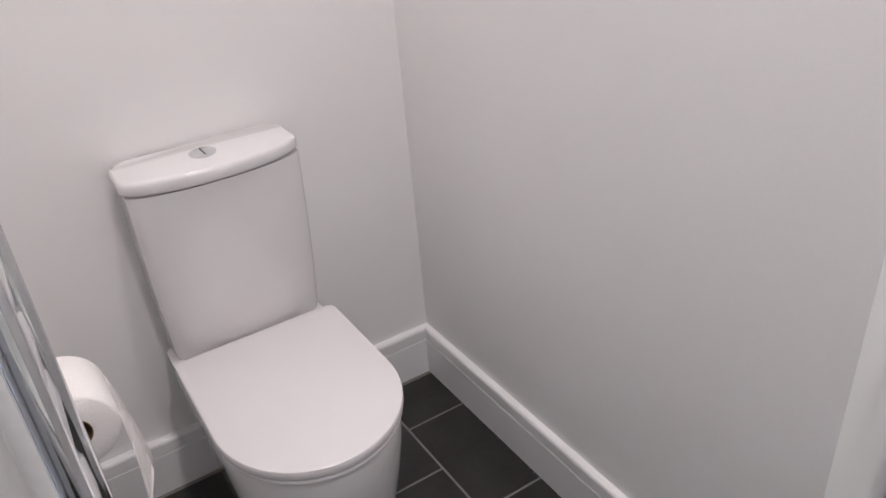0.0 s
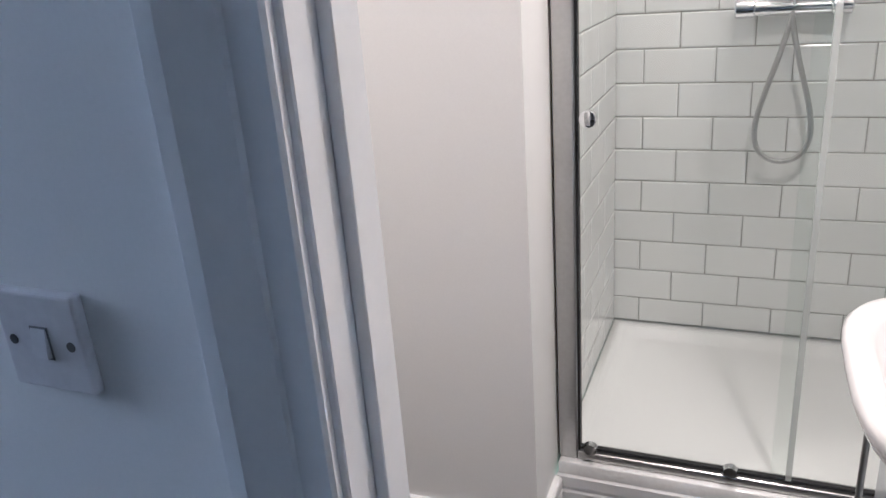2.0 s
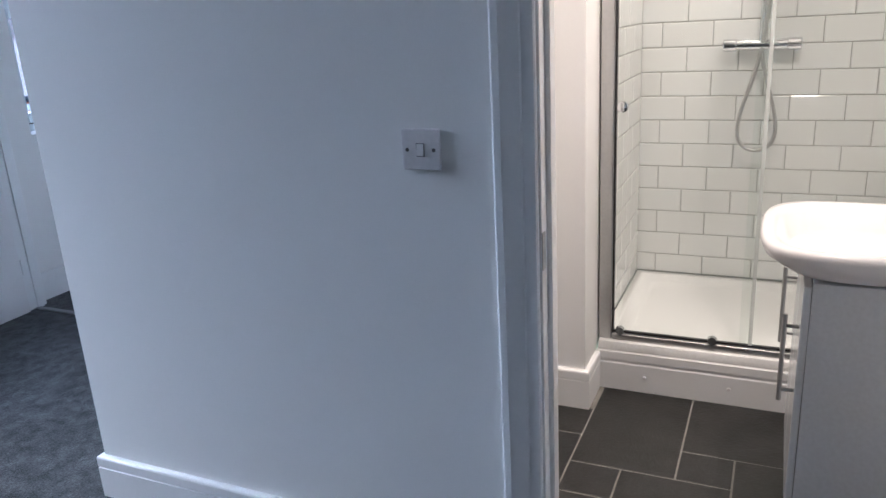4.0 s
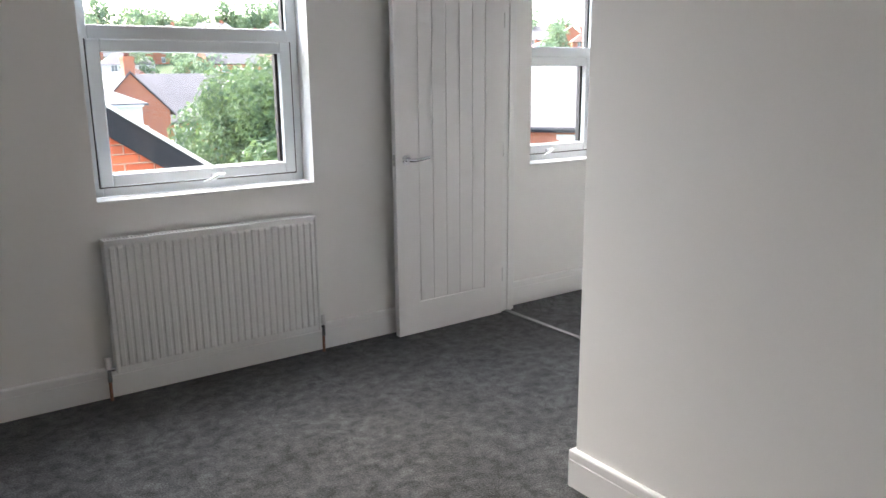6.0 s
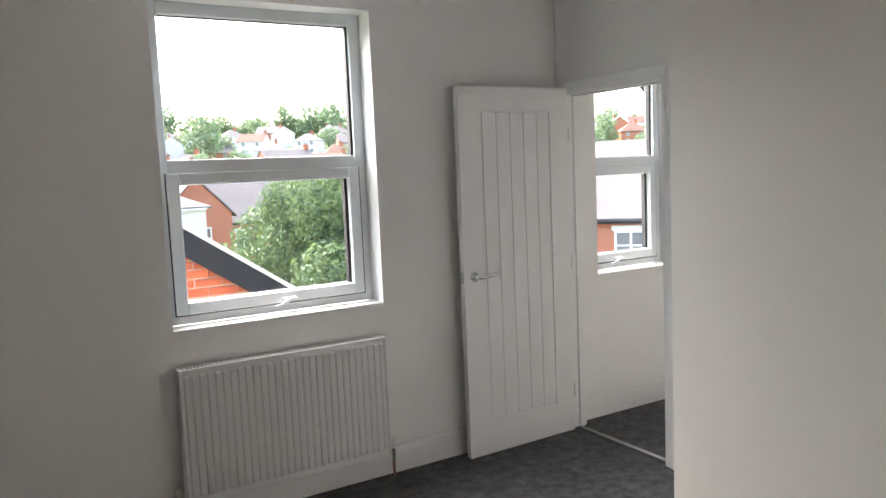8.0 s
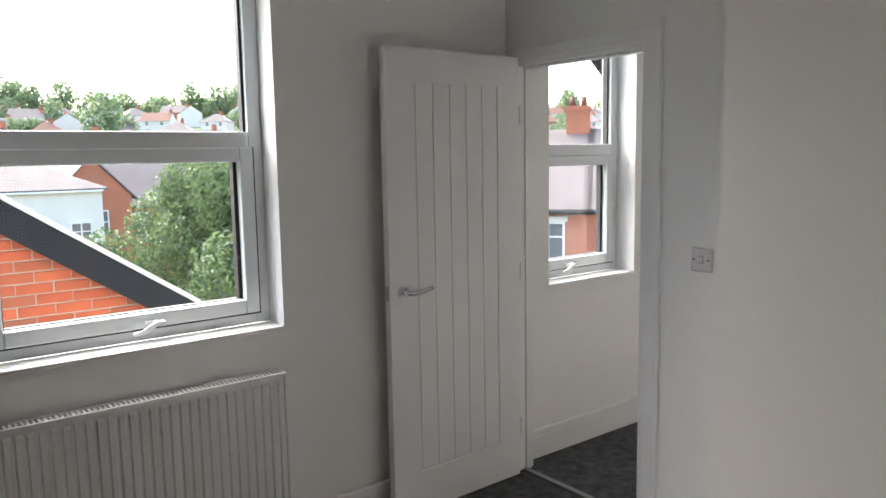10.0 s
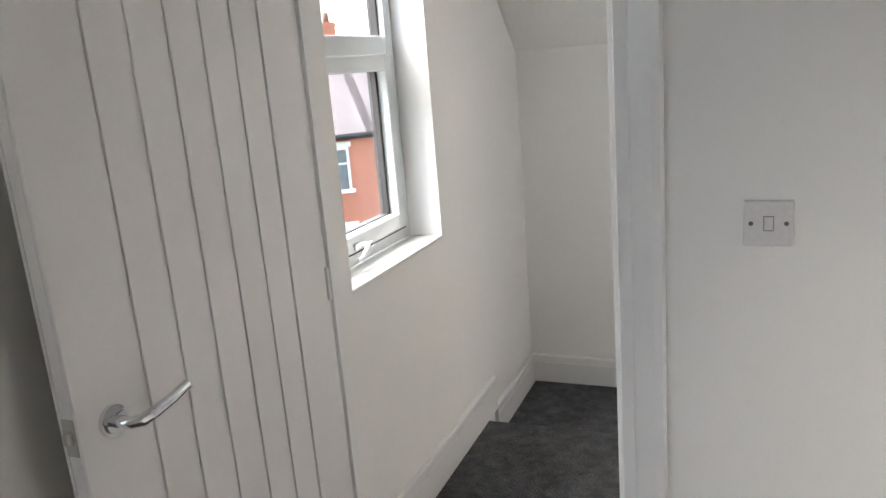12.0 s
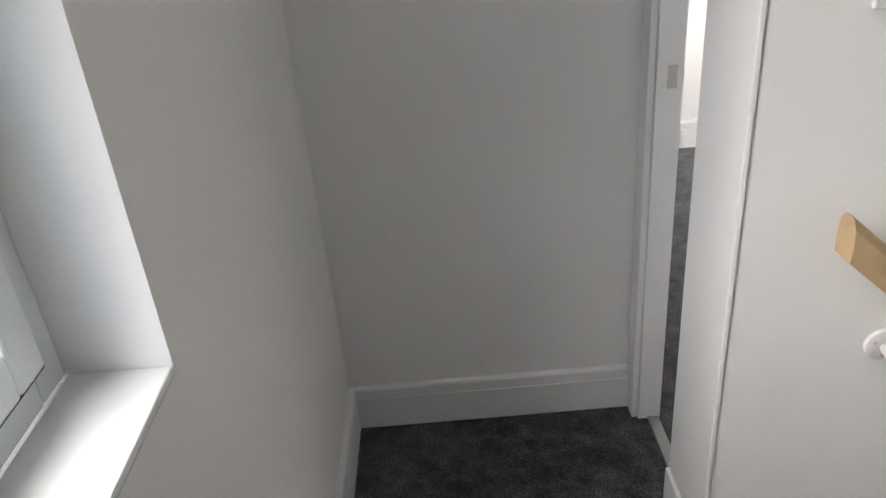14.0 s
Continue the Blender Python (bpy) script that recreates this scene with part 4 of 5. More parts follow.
for pc in ((0, 0, 1, 1), (0, 1, 1, 2), (1, 2, 2, 2), (0, 7, 2, 2), (1, 9, 1, 1), (0, 9, 1, 2), (2, 8, 2, 2), (1, 10, 2, 1)):
    if fits(*pc):
        lay(*pc)
for j in range(NY):
    for i in range(NX):
        if (i, j) in cells:
            continue
        opts = [(2, 2), (2, 1), (1, 2), (2, 2)]
        rng.shuffle(opts)
        for a, b in opts + [(1, 1)]:
            if fits(i, j, a, b):
                lay(i, j, a, b)
                break
for i, j, a, b in pieces:
    xa, xb, ya, yb = GX0 - (i + a) * U, GX0 - i * U, GY0 - (j + b) * U, GY0 - j * U
    if i == 0:
        xb = 0.08
    xa, ya = max(xa, -1.03), max(ya, -4.06)
    if i + a >= NX:
        xa = -1.03
    if i == 0 and j < 7:
        xb = NX0 - 0.004
    tile(fl, xb - xa - 0.006, yb - ya - 0.006, 0.004, 0.0015, SLATE, pose((xa + xb) / 2, (ya + yb) / 2, -0.004, -90, 0, 0))


# ---- outside: ground, hill, houses, trees ----
GZ = -5.6
rng = random.Random(11)


def hill(x, y):
    """Height of the land: level round the house, a shallow dip, then a hillside."""
    d = math.hypot(x, y)
    a = max(0.0, min(1.0, (d - 70) / 190))
    up = a * a * (3 - 2 * a)
    f = max(0.0, min(1.0, (y + 10) / 60))
    return GZ - 2.0 * max(0.0, min(1.0, (d - 30) / 40)) * f + 19.5 * up * f + 1.2 * math.sin(x * 0.021) * up


GRASS = mat("hillside_grass", (0.075, 0.10, 0.035), 0.95, var=0.35, scale=0.08, fine=1.5, bump=0.2, fine_var=0.3)
ASPHALT = mat("worn_asphalt", (0.055, 0.055, 0.057), 0.9, var=0.2, scale=0.8, fine=60, bump=0.3, fine_var=0.2)
PAVING = mat("brown_block_paving", (0.24, 0.20, 0.18), 0.9, var=0.3, scale=1.5, fine=12, bump=0.3, fine_var=0.25)
ROOFGREY = mat("grey_slate_roof", (0.105, 0.088, 0.088), 0.8, var=0.2, scale=0.9, fine=14, bump=0.3, fine_var=0.2)
ROOFRED = mat("red_clay_roof", (0.14, 0.066, 0.046), 0.85, var=0.25, scale=0.9, fine=14, bump=0.3, fine_var=0.2)
RENDER = mat("cream_render", (0.68, 0.64, 0.60), 0.85, var=0.06, scale=0.8, fine=30, bump=0.1)
WINDARK = mat("dark_window_glass", (0.14, 0.15, 0.155), 0.1, var=0.2, scale=2)
TRIMW = mat("white_house_trim", (0.70, 0.70, 0.68), 0.5, var=0.04)
FASCIA = mat("anthracite_barge_board", (0.012, 0.0135, 0.017), 0.8, var=0.15, scale=5, fine=20, bump=0.0, spec=0.12)
LEAD = mat("pale_verge_capping", (0.36, 0.36, 0.35), 0.7, var=0.12, scale=8)
BARK = mat("grey_brown_bark", (0.10, 0.08, 0.06), 0.95, var=0.3, scale=8, fine=60, bump=0.6)
BINGREEN = mat("green_bin_plastic", (0.02, 0.20, 0.13), 0.45, var=0.06)
CARPAINT = mat("yellow_car_paint", (0.62, 0.33, 0.02), 0.22, var=0.02, bump=0.0, coat=0.6)
TYRE = mat("black_tyre", (0.02, 0.02, 0.02), 0.85)


def brick_mat(name, c1, c2, mortar):
    m = mat(name, (1, 1, 1), 0.9, 0, 0.12, 0.6, 25, 0.2, 0.3, 0.12)
    n, l = m.node_tree.nodes, m.node_tree.links
    tc = next(x for x in n if x.type == "TEX_COORD")
    sep, add, comb = n.new("ShaderNodeSeparateXYZ"), n.new("ShaderNodeMath"), n.new("ShaderNodeCombineXYZ")
    l.new(tc.outputs["Object"], sep.inputs[0])
    l.new(sep.outputs["X"], add.inputs[0])
    l.new(sep.outputs["Y"], add.inputs[1])
    l.new(add.outputs[0], comb.inputs["X"])
    l.new(sep.outputs["Z"], comb.inputs["Y"])
    b = n.new("ShaderNodeTexBrick")
    l.new(comb.outputs[0], b.inputs["Vector"])
    b.inputs["Scale"].default_value = 1.0
    b.inputs["Brick Width"].default_value, b.inputs["Row Height"].default_value, b.inputs["Mortar Size"].default_value = 0.225, 0.075, 0.006
    b.inputs["Color1"].default_value, b.inputs["Color2"].default_value, b.inputs["Mortar"].default_value = (*c1, 1), (*c2, 1), (*mortar, 1)
    for nd in n:
        if nd.type == "VECT_MATH":
            l.new(b.outputs["Color"], nd.inputs[0])
    return m


BRICK = brick_mat("red_brick_wall", (0.48, 0.14, 0.066), (0.43, 0.115, 0.054), (0.42, 0.34, 0.28))
BRICKTAN = brick_mat("brown_brick_wall", (0.30, 0.15, 0.09), (0.24, 0.11, 0.07), (0.32, 0.28, 0.24))
BRICKPIECE = piece_mat("red_facing_brick", [(0.20, 0.075, 0.048), (0.30, 0.072, 0.036), (0.34, 0.085, 0.042), (0.28, 0.066, 0.034), (0.32, 0.08, 0.04)], 0.9, bump=0.3, scale=30, var=0.15, spec=0.2)


def leaf_mat(name, dark, light):
    m = bpy.data.materials.new(name)
    m.use_nodes = True
    n, l = m.node_tree.nodes, m.node_tree.links
    b = n["Principled BSDF"]
    g, ramp = n.new("ShaderNodeNewGeometry"), n.new("ShaderNodeValToRGB")
    e = ramp.color_ramp.elements
    e[0].color, e[1].color = (*dark, 1), (*light, 1)
    l.new(g.outputs["Random Per Island"], ramp.inputs["Fac"])
    l.new(ramp.outputs["Color"], b.inputs["Base Color"])
    b.inputs["Roughness"].default_value = 0.55
    tr, mx = n.new("ShaderNodeBsdfTranslucent"), n.new("ShaderNodeMixShader")
    l.new(ramp.outputs["Color"], tr.inputs["Color"])
    mx.inputs[0].default_value = 0.3
    l.new(b.outputs[0], mx.inputs[1])
    l.new(tr.outputs[0], mx.inputs[2])
    l.new(mx.outputs[0], n["Material Output"].inputs["Surface"])
    return m


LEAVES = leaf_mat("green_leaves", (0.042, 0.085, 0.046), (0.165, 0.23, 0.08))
# far leaves carry the distance haze in their colour, paler than the near green
LEAVESHAZE = leaf_mat("haze_paled_far_leaves", (0.12, 0.175, 0.10), (0.25, 0.33, 0.17))

# land
n = 90
xs = [-500 + 1300 * i / n for i in range(n + 1)]
ys = [-300 + 1100 * i / n for i in range(n + 1)]
bm = bmesh.new()
grid = [[bm.verts.new((x, y, hill(x, y))) for x in xs] for y in ys]
for j in range(n):
    for i in range(n):
        bm.faces.new((grid[j][i], grid[j][i + 1], grid[j + 1][i + 1], grid[j + 1][i])).smooth = True
# the sheet runs on to the horizon
far = 4000
ring = [grid[0][i] for i in range(n + 1)] + [grid[j][n] for j in range(1, n + 1)] + [grid[n][i] for i in range(n - 1, -1, -1)] + [grid[j][0] for j in range(n - 1, 0, -1)]
outer = [bm.verts.new((v.co.x * 6, v.co.y * 6, v.co.z)) for v in ring]
for k in range(len(ring)):
    bm.faces.new((ring[k], ring[(k + 1) % len(ring)], outer[(k + 1) % len(ring)], outer[k]))
setting("ground", bm, GRASS, "grassy land rising to a wooded hillside", "ground")


def scatter_leaves(bm, blobs, count, size, rnd, shell=0.55):
    """Leaf faces thrown over a set of overlapping blobs (centre, radii), most of them near the skin."""
    vol = [b[1][0] * b[1][1] for b in blobs]
    for _ in range(count):
        c, r = rnd.choices(blobs, vol)[0]
        d = Vector((rnd.gauss(0, 1), rnd.gauss(0, 1), rnd.gauss(0, 1))).normalized()
        q = shell + (1 - shell) * rnd.random() ** 0.6
        q *= 1 + 0.16 * noise.noise(Vector(c) * 1.3 + d * 2.2)
        p = Vector(c) + Vector((d.x * r[0], d.y * r[1], d.z * r[2])) * q
        nrm = (d + Vector((rnd.gauss(0, 0.6), rnd.gauss(0, 0.6), rnd.gauss(0, 0.6) + 0.3))).normalized()
        a = nrm.orthogonal().normalized()
        a.rotate(Matrix.Rotation(rnd.uniform(0, 6.28), 3, nrm))
        b = nrm.cross(a)
        s = size * rnd.uniform(0.6, 1.35)
        bend = nrm * s * 0.25
        v = [bm.verts.new(p - a * s), bm.verts.new(p + b * s * 0.45 + bend), bm.verts.new(p + a * s * 1.1), bm.verts.new(p - b * s * 0.45 + bend)]
        bm.faces.new(v)


def tree(label, height, spread, leaves, size, material, seed, low=0.25, loc=(0, 0, 0), group="", limbs=11, clump=(0.34, 0.5)):
    rnd = random.Random(seed)
    t = thing("tree", label, "tree", group=group, loc=loc)
    bm = bmesh.new()
    h = height
    tube(bm, [(0, 0, -0.3), (0.02 * h, 0, h * 0.2), (0.0, 0.01 * h, h * 0.45), (0.02 * h, 0, h * 0.75)], [h * 0.035, h * 0.028, h * 0.02, h * 0.008], 10)
    blobs = []
    for k in range(limbs):
        a = 2.4 * k + rnd.uniform(-0.4, 0.4)
        z = h * (low + 0.12 + 0.62 * rnd.random())
        env = math.sin(math.pi * min(0.97, max(0.06, (z / h - low) / (1.0 - low)))) ** 0.6
        rr = spread * env * (rnd.uniform(0.45, 0.68) if limbs < 20 else rnd.uniform(0.3, 0.95))
        c = (math.cos(a) * rr, math.sin(a) * rr, z)
        q = spread * rnd.uniform(*clump)
        blobs.append((c, (q, q, q * rnd.uniform(0.75, 1.0))))
        tube(bm, [(0, 0, z * 0.5), (c[0] * 0.5, c[1] * 0.5, z * 0.78), c], [h * 0.012, h * 0.008, h * 0.003], 6)
    blobs.append(((0, 0, h * 0.84), (spread * 0.42, spread * 0.42, h * 0.15)))
    blobs.append(((0, 0, h * (low + 0.35)), (spread * 0.62, spread * 0.62, h * 0.26)))
    part("trunk", bm, BARK, t, smooth=60)
    bm = bmesh.new()
    scatter_leaves(bm, blobs, leaves, size, rnd)
    part("crown", bm, material, t, "uneven crown of green leaves")
    return t


# the tree behind the neighbouring gable
tree("tall leafy green street tree behind the brick gable", 7.5, 3.8, 95000, 0.062, LEAVES, 5, 0.16, (4.75, 12.9, GZ), limbs=34, clump=(0.17, 0.33))

# ---- neighbouring brick gable ----
g = thing("neighbouring_gable", "red brick gable end with a dark grey barge board", "house", kind="structure")
GY, SLP, GXA, GZA = 2.82, 0.686, -1.60, 1.215


def verge(x):
    return GZA - SLP * (x - GXA)


apex = -4.4
bm = bmesh.new()
prism(bm, [(-7.5, GZ), (1.4, GZ), (1.4, verge(1.4) - 0.16), (apex, verge(apex) - 0.16), (-7.5, verge(apex) - 0.16 - SLP * 3.1)], "y", GY + 0.006, 8.0)
wall = part("wall", bm, mat("brick_mortar", (0.30, 0.25, 0.21), 0.95, var=0.12, scale=6, fine=120, bump=0.3), g)
for nm, xa, xb in (("barge_board", apex, 1.6), ("barge_board", apex, -7.7)):
    za, zb = verge(xa), verge(apex) - SLP * abs(xb - apex)
    bm = bmesh.new()
    prism(bm, [(xa, za - 0.225), (xb, zb - 0.225), (xb, zb), (xa, za)], "y", GY - 0.135, GY - 0.105)
    part(nm, bm, FASCIA, g, "dark grey barge board")
    bm = bmesh.new()
    prism(bm, [(xa, za - 0.21), (xb, zb - 0.21), (xb, zb - 0.19), (xa, za - 0.19)], "y", GY - 0.105, GY + 0.006)
    part("soffit", bm, FASCIA, g, "dark grey soffit board")
    bm = bmesh.new()
    prism(bm, [(xa, za + 0.001), (xb, zb + 0.001), (xb, zb + 0.040), (xa, za + 0.040)], "y", GY - 0.15, GY - 0.02)
    part("verge_capping", bm, LEAD, g, "pale dry verge capping")
    bm = bmesh.new()
    prism(bm, [(xa, za + 0.0), (xb, zb + 0.0), (xb, zb + 0.03), (xa, za + 0.03)], "y", GY - 0.019, 8.1)
    part("roof", bm, ROOFGREY, g, "grey slate roof slope")
bmx = bmesh.new()
a, b, th, bv = 0.1075, 0.0325, 0.009, 0.003
loft(bmx, [[(-a, 0.01, -b), (a, 0.01, -b), (a, 0.01, b), (-a, 0.01, b)], [(-a, -th + bv, -b), (a, -th + bv, -b), (a, -th + bv, b), (-a, -th + bv, b)],
           [(-a + bv, -th, -b + bv), (a - bv, -th, -b + bv), (a - bv, -th, b - bv), (-a + bv, -th, b - bv)]], cap0=False, smooth=False)
bmesh.ops.recalc_face_normals(bmx, faces=bmx.faces)
BRM = bpy.data.meshes.new("brick")
bmx.to_mesh(BRM)
bmx.free()
BRM.materials.append(BRICKPIECE)
count = 0
for k in range(34):
    z = -0.10 + 0.075 * k
    x = -3.05 + (0.1125 if k % 2 else 0)
    while x < 0.9:
        if z < verge(x) - 0.13 and count < 320:
            ob = new("brick", BRM)
            ob.parent = wall
            ob.matrix_basis = pose(x + rng.uniform(-0.002, 0.002), GY + 0.006 - rng.uniform(0, 0.002), z + rng.uniform(-0.0015, 0.0015), 0, rng.uniform(-0.4, 0.4), 0)
            count += 1
        x += 0.225

# this house's own barge board, seen past the landing window
t = thing("eaves", "dark grey barge board under this house's own roof edge", "roof", kind="structure")
bm = bmesh.new()
prism(bm, [(0.2, 2.857), (2.9, 0.562), (2.9, 0.80), (0.2, 3.095)], "y", 0.42, 0.45)
part("barge_board", bm, FASCIA, t)
bm = bmesh.new()
prism(bm, [(0.2, 2.877), (2.9, 0.582), (2.9, 0.60), (0.2, 2.895)], "y", 0.30, 0.42)
part("soffit", bm, FASCIA, t)


# ---- houses ----
def house(label, w, d, eave, rise, wallm, roofm, loc, turn=0.0, hip=False, chimney=True, rows=2, cols=3, group="", front=True):
    """A house with its front on local y = 0 facing -y, ridge along x."""
    t = thing("house", label, "house", group=group, loc=loc)
    t.rotation_euler = (0, 0, radians(turn))
    bm = bmesh.new()
    if hip:
        box(bm, -w / 2, w / 2, 0, d, -2.5, eave)
    else:
        prism(bm, [(0, -2.5), (0, eave), (d / 2, eave + rise - 0.05), (d, eave), (d, -2.5)], "x", -w / 2, w / 2)
    part("wall", bm, wallm, t)
    o = 0.3
    bm = bmesh.new()
    k = (w / 2 - d / 2 * 0.9) if hip else w / 2 + 0.15
    e = w / 2 + (o if hip else 0.15)
    s = rise / (d / 2)
    ze = eave - o * s
    lo = [(-e, -o, ze), (e, -o, ze), (e, d + o, ze), (-e, d + o, ze)]
    r0, r1 = (-k, d / 2, eave + rise), (k, d / 2, eave + rise)
    th = Vector((0, 0, 0.12))
    V = [bm.verts.new(Vector(p) + q) for q in (Vector((0, 0, 0)), th) for p in lo + [r0, r1]]
    ends = ((7, 8, 11), (9, 6, 10), (1, 5, 2), (3, 4, 0), (1, 2, 8, 7), (3, 0, 6, 9)) if hip else ((1, 7, 11, 5), (2, 5, 11, 8), (0, 4, 10, 6), (3, 9, 10, 4))
    for f in ((6, 7, 11, 10), (8, 9, 10, 11), (0, 4, 5, 1), (2, 5, 4, 3), (0, 1, 7, 6), (2, 3, 9, 8)) + ends:
        bm.faces.new([V[i] for i in f])
    roof = part("roof", bm, roofm, t)
    part("gutter", boxes((-w / 2, w / 2, -o - 0.06, -o + 0.02, ze - 0.06, ze + 0.04)), TRIMW if wallm is RENDER else FASCIA, t, "eaves gutter")
    if chimney:
        cxp = w / 2 - 0.5 if not hip else w * 0.15
        bm = boxes((cxp - 0.45, cxp + 0.45, d / 2 - 0.3, d / 2 + 0.3, eave + rise - 0.7, eave + rise + 1.0), (cxp - 0.5, cxp + 0.5, d / 2 - 0.35, d / 2 + 0.35, eave + rise + 0.82, eave + rise + 0.94))
        c = part("chimney", bm, BRICK, roof, "red brick chimney stack")
        for q in (-0.22, 0.22):
            bm = bmesh.new()
            tube(bm, [(cxp + q, d / 2, eave + rise + 1.0), (cxp + q, d / 2, eave + rise + 1.35)], [0.12, 0.10], 10)
            part("chimney_pot", bm, ROOFRED, t, "clay chimney pot")
    if front:
        for r in range(rows):
            for c in range(cols):
                x = -w / 2 + w * (c + 0.5) / cols
                z = 0.9 + r * 2.6
                wi = part("window", boxes((x - 0.5, x + 0.5, -0.02, 0.03, z, z + 1.35)), WINDARK, t, "dark window pane")
                part("window_frame", boxes((x - 0.56, x - 0.48, -0.05, 0.0, z, z + 1.35), (x + 0.48, x + 0.56, -0.05, 0.0, z, z + 1.35), (x - 0.04, x + 0.04, -0.045, 0.0, z, z + 1.35),
                                           (x - 0.48, x + 0.48, -0.05, 0.0, z + 1.27, z + 1.35), (x - 0.48, x + 0.48, -0.045, 0.0, z + 0.80, z + 0.86)), TRIMW, wi, "white window frame")
                part("sill", boxes((x - 0.65, x + 0.65, -0.10, 0.0, z - 0.12, z)), TRIMW, wi, "pale stone sill")
                part("lintel", boxes((x - 0.65, x + 0.65, -0.06, 0.0, z + 1.35, z + 1.52)), TRIMW, wi, "pale stone lintel")
    return t


# terrace across the street, facing this house
RT = -50.5
ux, uy = math.cos(radians(RT)), math.sin(radians(RT))
fx, fy = 15.3, 16.2
street = []
for k, (wm, rm) in enumerate(((BRICKTAN, ROOFGREY), (BRICK, ROOFGREY), (BRICK, ROOFGREY), (BRICK, ROOFGREY))):
    s = -5.4 + 5.2 * k
    house(("brown" if wm is BRICKTAN else "red") + " brick terraced house with slate roof across the street", 5.2, 8.5, 5.35, 2.6, wm, rm, (fx + ux * s, fy + uy * s, GZ), RT, cols=2, group="terrace across the street")


def at_street(s, out):
    """A place s metres along the terrace and out metres in front of it."""
    return (fx + ux * s + uy * out, fy + uy * s - ux * out, GZ)


def bay(s):
    t = thing("bay_window", "white painted bay window with a grey lead roof", "bay window", group="terrace bays", loc=at_street(s, 0))
    t.rotation_euler = (0, 0, radians(RT))
    out = [(-1.1, 0), (-0.65, -0.7), (0.65, -0.7), (1.1, 0)]
    bm = bmesh.new()
    loft(bm, [[(x, y, z) for x, y in out] for z in (0, 0.75)], smooth=False)
    part("base", bm, BRICK, t, "red brick bay base")
    bm = bmesh.new()
    loft(bm, [[(x * 0.97, y * 0.97, z) for x, y in out] for z in (0.75, 2.35)], smooth=False)
    part("glass", bm, WINDARK, t, "dark bay glazing")
    bm = bmesh.new()
    for x, y in out[1:3] + [(0, -0.7), (-0.88, -0.35), (0.88, -0.35), (-1.06, -0.03), (1.06, -0.03)]:
        box(bm, x - 0.07, x + 0.07, y - 0.06, y + 0.06, 0.75, 2.35)
    for z in (0.75, 1.75, 2.25):
        loft(bm, [[(x * 1.03, y * 1.03, zz) for x, y in out] for zz in (z, z + 0.10)], smooth=False)
    part("frame", bm, TRIMW, t, "white bay window frame")
    bm = bmesh.new()
    loft(bm, [[(x * 1.15, y * 1.15, 2.36) for x, y in out], [(x * 1.15, y * 1.15, 2.46) for x, y in out], [(x * 0.6, y * 0.1, 2.95) for x, y in out]], smooth=False)
    part("roof", bm, ROOFGREY, t, "grey lead bay roof")


for k in range(4):
    bay(-5.4 + 5.2 * k - 1.2)

# street surface, paving and low wall
def strip(name, s0, s1, o0, o1, z0, z1, m, label, cat):
    bm = bmesh.new()
    q = [at_street(s, o)[:2] for s, o in ((s0, o0), (s1, o0), (s1, o1), (s0, o1))]
    loft(bm, [[(*p, GZ + z0) for p in q], [(*p, GZ + z1) for p in q]], smooth=False)
    return setting(name, bm, m, label, cat)


strip("pavement", -40, 40, 0.0, 4.6, -0.3, 0.12, PAVING, "brown block paved front yards and pavement", "pavement")
strip("road", -60, 60, 4.6, 11.5, -0.3, 0.03, ASPHALT, "grey asphalt street", "road")
strip("garden_wall", -8, 16, 2.55, 2.77, 0.1, 0.5, BRICK, "low red brick garden wall", "garden wall")


def wheelie_bin(s, o, big):
    t = thing("wheelie_bin", ("tall" if big else "small") + " green plastic wheelie bin in a front yard", "bin", group="bins", loc=(*at_street(s, o)[:2], GZ + 0.12))
    t.rotation_euler = (0, 0, radians(RT))
    k = 1.0 if big else 0.8
    bm = bmesh.new()
    loft(bm, [[(-w, -w, z), (w, -w, z), (w, w, z), (-w, w, z)] for z, w in ((0.05, 0.22 * k), (0.95 * k, 0.29 * k))], smooth=False)
    part("body", bm, BINGREEN, t)
    part("lid", boxes((-0.32 * k, 0.32 * k, -0.34 * k, 0.34 * k, 0.95 * k, 1.03 * k), bevel=0.03), BINGREEN, t)
    bm = bmesh.new()
    tube(bm, [(-0.24 * k, 0.26 * k, 0.10), (0.24 * k, 0.26 * k, 0.10)], 0.10, 14)
    part("wheel", bm, TYRE, t)


wheelie_bin(5.6, 3.4, True)
wheelie_bin(4.3, 4.0, False)


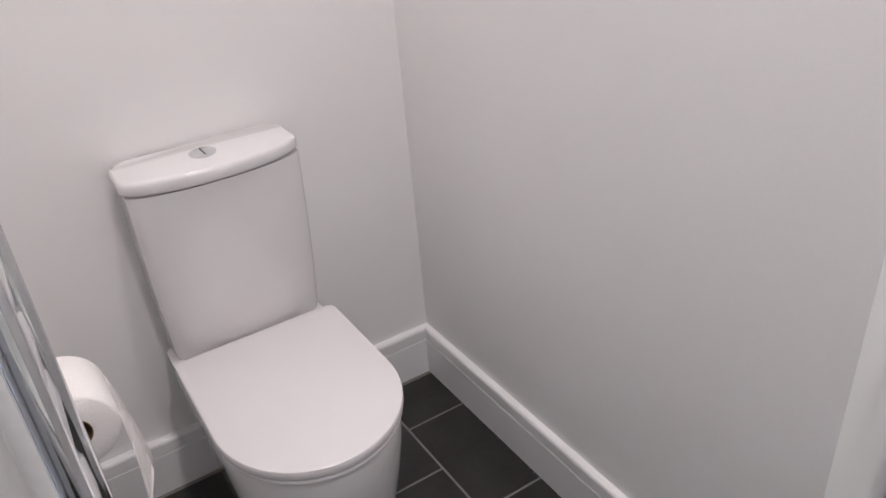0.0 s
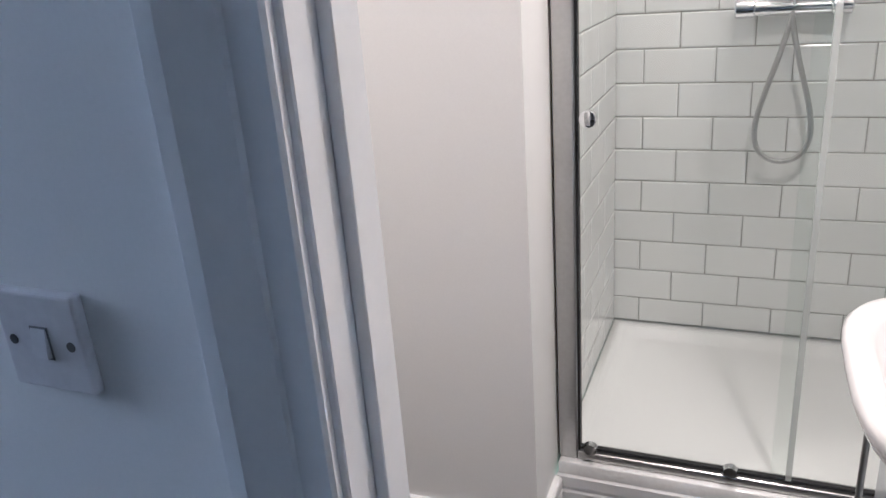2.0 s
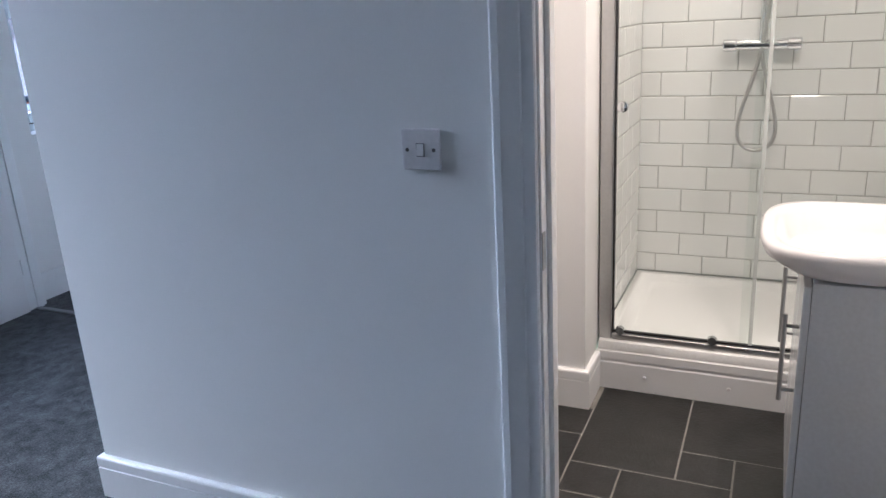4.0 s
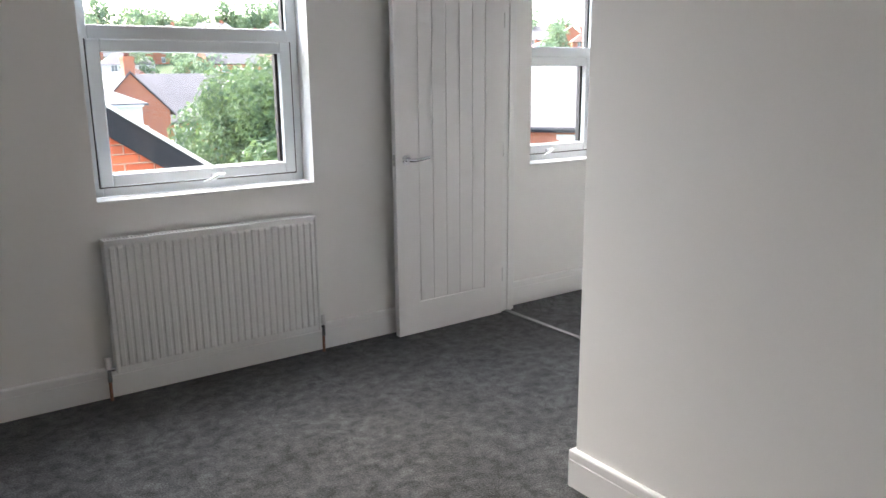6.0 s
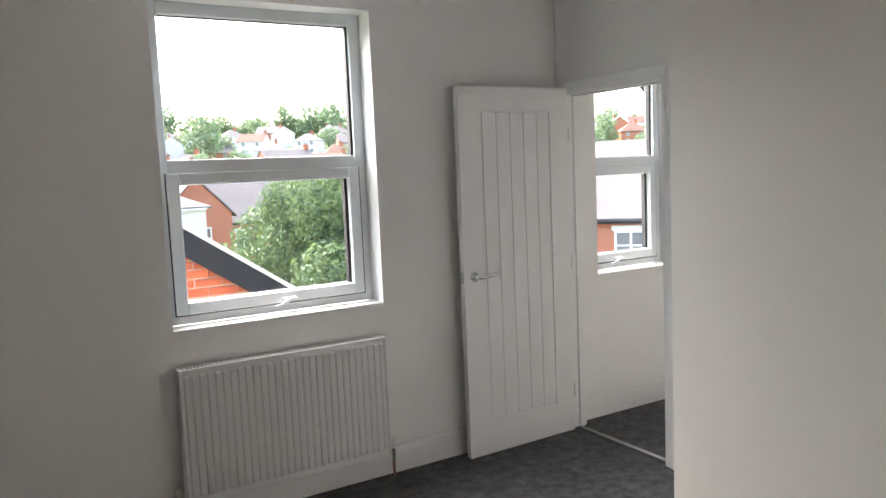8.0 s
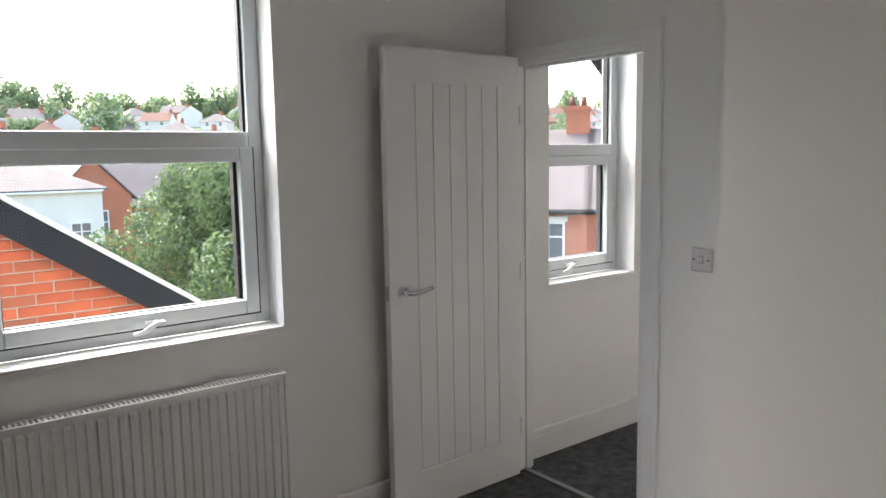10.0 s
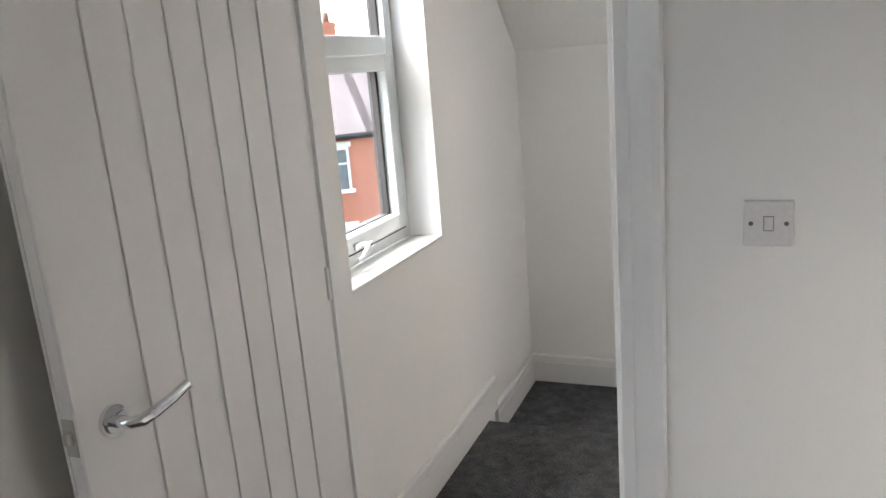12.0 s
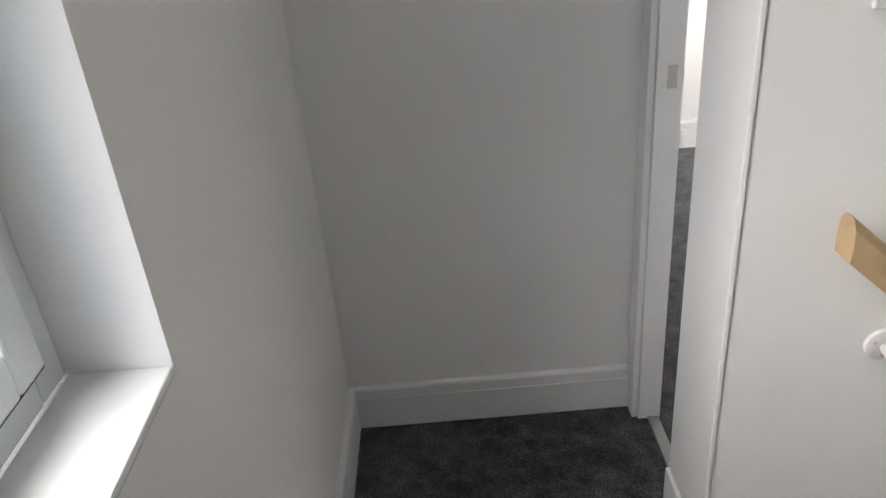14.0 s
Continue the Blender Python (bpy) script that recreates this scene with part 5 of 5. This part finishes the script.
def car(s, o):
    t = thing("car", "yellow hatchback car parked at the kerb", "car", loc=(*at_street(s, o)[:2], GZ + 0.03))
    t.rotation_euler = (0, 0, radians(RT))
    bm = bmesh.new()
    side = [(-2.0, 0.35), (-2.05, 0.65), (-1.9, 0.86), (-1.0, 0.96), (1.7, 0.98), (2.0, 0.85), (2.05, 0.4)]
    rows = []
    for y, sc in ((-0.86, 0.97), (-0.82, 1.0), (0.82, 1.0), (0.86, 0.97)):
        rows.append([(x * sc, y, z) for x, z in side])
    loft(bm, rows, smooth=False)
    bmesh.ops.bevel(bm, geom=list(bm.edges), offset=0.05, segments=2, affect="EDGES")
    part("body", bm, CARPAINT, t, smooth=50)
    bm = bmesh.new()
    loft(bm, [[(-1.05, -0.76, 0.95), (1.65, -0.76, 0.95), (1.65, 0.76, 0.95), (-1.05, 0.76, 0.95)], [(-0.38, -0.62, 1.42), (1.25, -0.62, 1.42), (1.25, 0.62, 1.42), (-0.38, 0.62, 1.42)]], smooth=False)
    part("glasshouse", bm, WINDARK, t, "dark car windows")
    part("roof", boxes((-0.42, 1.30, -0.65, 0.65, 1.42, 1.47), bevel=0.02), CARPAINT, t)
    for x in (-1.25, 1.3):
        for y in (-0.8, 0.8):
            bm = bmesh.new()
            tube(bm, [(x, y - 0.09, 0.31), (x, y + 0.09, 0.31)], 0.31, 20)
            part("wheel", bm, TYRE, t, "black tyre")


car(3.9, 7.5)
bt = thing("bush", "rounded green garden bush beside the bay window", "bush", loc=(*at_street(5.75, 0.9)[:2], GZ + 0.12))
bm = bmesh.new()
scatter_leaves(bm, [((0, 0, 0.8), (0.6, 0.6, 0.85)), ((0.3, 0.1, 1.3), (0.5, 0.5, 0.6))], 1500, 0.09, random.Random(2))
part("foliage", bm, LEAVES, bt)

# white rendered house and red gabled house up the street
house("cream rendered house with a grey hipped roof", 9.6, 8, 6.7, 1.7, RENDER, ROOFGREY, (3.4, 42, -6.6), 3, hip=True, cols=4, chimney=False)
gh = house("red brick gabled house with a tall chimney beside the rendered house", 9, 4.4, 6.2, 2.3, BRICK, ROOFGREY, (6.4, 50.6, -6.7), -90, cols=2)
for q in (1.75, 2.65):
    wi = part("window", boxes((4.49, 4.52, q - 0.3, q + 0.3, 3.9, 5.3)), WINDARK, gh, "tall narrow gable window")
    part("window_frame", boxes((4.5, 4.55, q - 0.36, q - 0.28, 3.9, 5.3), (4.5, 4.55, q + 0.28, q + 0.36, 3.9, 5.3), (4.5, 4.55, q - 0.28, q + 0.28, 5.22, 5.3), (4.5, 4.55, q - 0.28, q + 0.28, 4.55, 4.62)), TRIMW, wi, "white window frame")
house("red brick house with a long slate roof behind the street tree", 12, 8, 5.6, 3.0, BRICK, ROOFGREY, (17, 50, -6.9), 3, cols=4)
house("red brick house with a slate roof further along", 9, 8, 5.2, 2.4, BRICK, ROOFGREY, (30, 54, -7.0), 12, cols=3)
house("red brick house with a slate roof further along", 9, 8, 5.2, 2.4, BRICK, ROOFRED, (-6, 48, -6.9), 4, cols=3)

# hillside houses and woods
kinds = [house("small distant hillside house with a red hipped roof", 9, 8, 5.0, 2.8, BRICK, ROOFRED, (0, 130, hill(0, 130)), 10, hip=True, cols=2, group="hillside houses"),
         house("small distant hillside house with a grey roof and pale walls", 9, 8, 5.0, 2.6, RENDER, ROOFGREY, (30, 140, hill(30, 140)), -8, hip=True, cols=2, group="hillside houses"),
         house("small distant hillside house with a red gabled roof", 10, 8, 5.0, 2.8, RENDER, ROOFRED, (16, 150, hill(16, 150)), 20, cols=2, group="hillside houses"),
         house("small distant hillside house of red brick with slate roof", 10, 8, 5.0, 2.8, BRICK, ROOFGREY, (48, 135, hill(48, 135)), 5, cols=2, group="hillside houses")]
for ring_d, count, step in ((104, 11, 6.5), (128, 14, 5.2), (150, 16, 4.6), (172, 18, 4.1), (194, 20, 3.7), (216, 20, 3.7), (238, 18, 4.1)):
    for k in range(count):
        a = radians(14 + step * (k + rng.uniform(-0.3, 0.3)) - 20)
        d = ring_d + rng.uniform(-8, 8)
        x, y = d * math.sin(a), d * math.cos(a)
        copy_thing(rng.choice(kinds), pose(x, y, hill(x, y) - 0.3, 0, 0, -math.degrees(a) * 0.7 + rng.choice((0, 0, 90, 20, -25))) @ Matrix.Diagonal((0.74, 0.74, 0.74, 1)))
# the woods' pale crowns have aerial haze mixed into the leaf colour
wood = [tree("broad distant hillside tree with a round green crown", 10, 5.2, 700, 0.62, LEAVESHAZE, 21, 0.12, (-20, 160, hill(-20, 160)), "hillside trees"),
        tree("distant hillside tree with an uneven green crown", 12, 4.8, 700, 0.62, LEAVESHAZE, 22, 0.15, (40, 170, hill(40, 170)), "hillside trees"),
        tree("low spreading distant hillside tree", 7.5, 5.0, 600, 0.6, LEAVESHAZE, 23, 0.08, (70, 150, hill(70, 150)), "hillside trees")]
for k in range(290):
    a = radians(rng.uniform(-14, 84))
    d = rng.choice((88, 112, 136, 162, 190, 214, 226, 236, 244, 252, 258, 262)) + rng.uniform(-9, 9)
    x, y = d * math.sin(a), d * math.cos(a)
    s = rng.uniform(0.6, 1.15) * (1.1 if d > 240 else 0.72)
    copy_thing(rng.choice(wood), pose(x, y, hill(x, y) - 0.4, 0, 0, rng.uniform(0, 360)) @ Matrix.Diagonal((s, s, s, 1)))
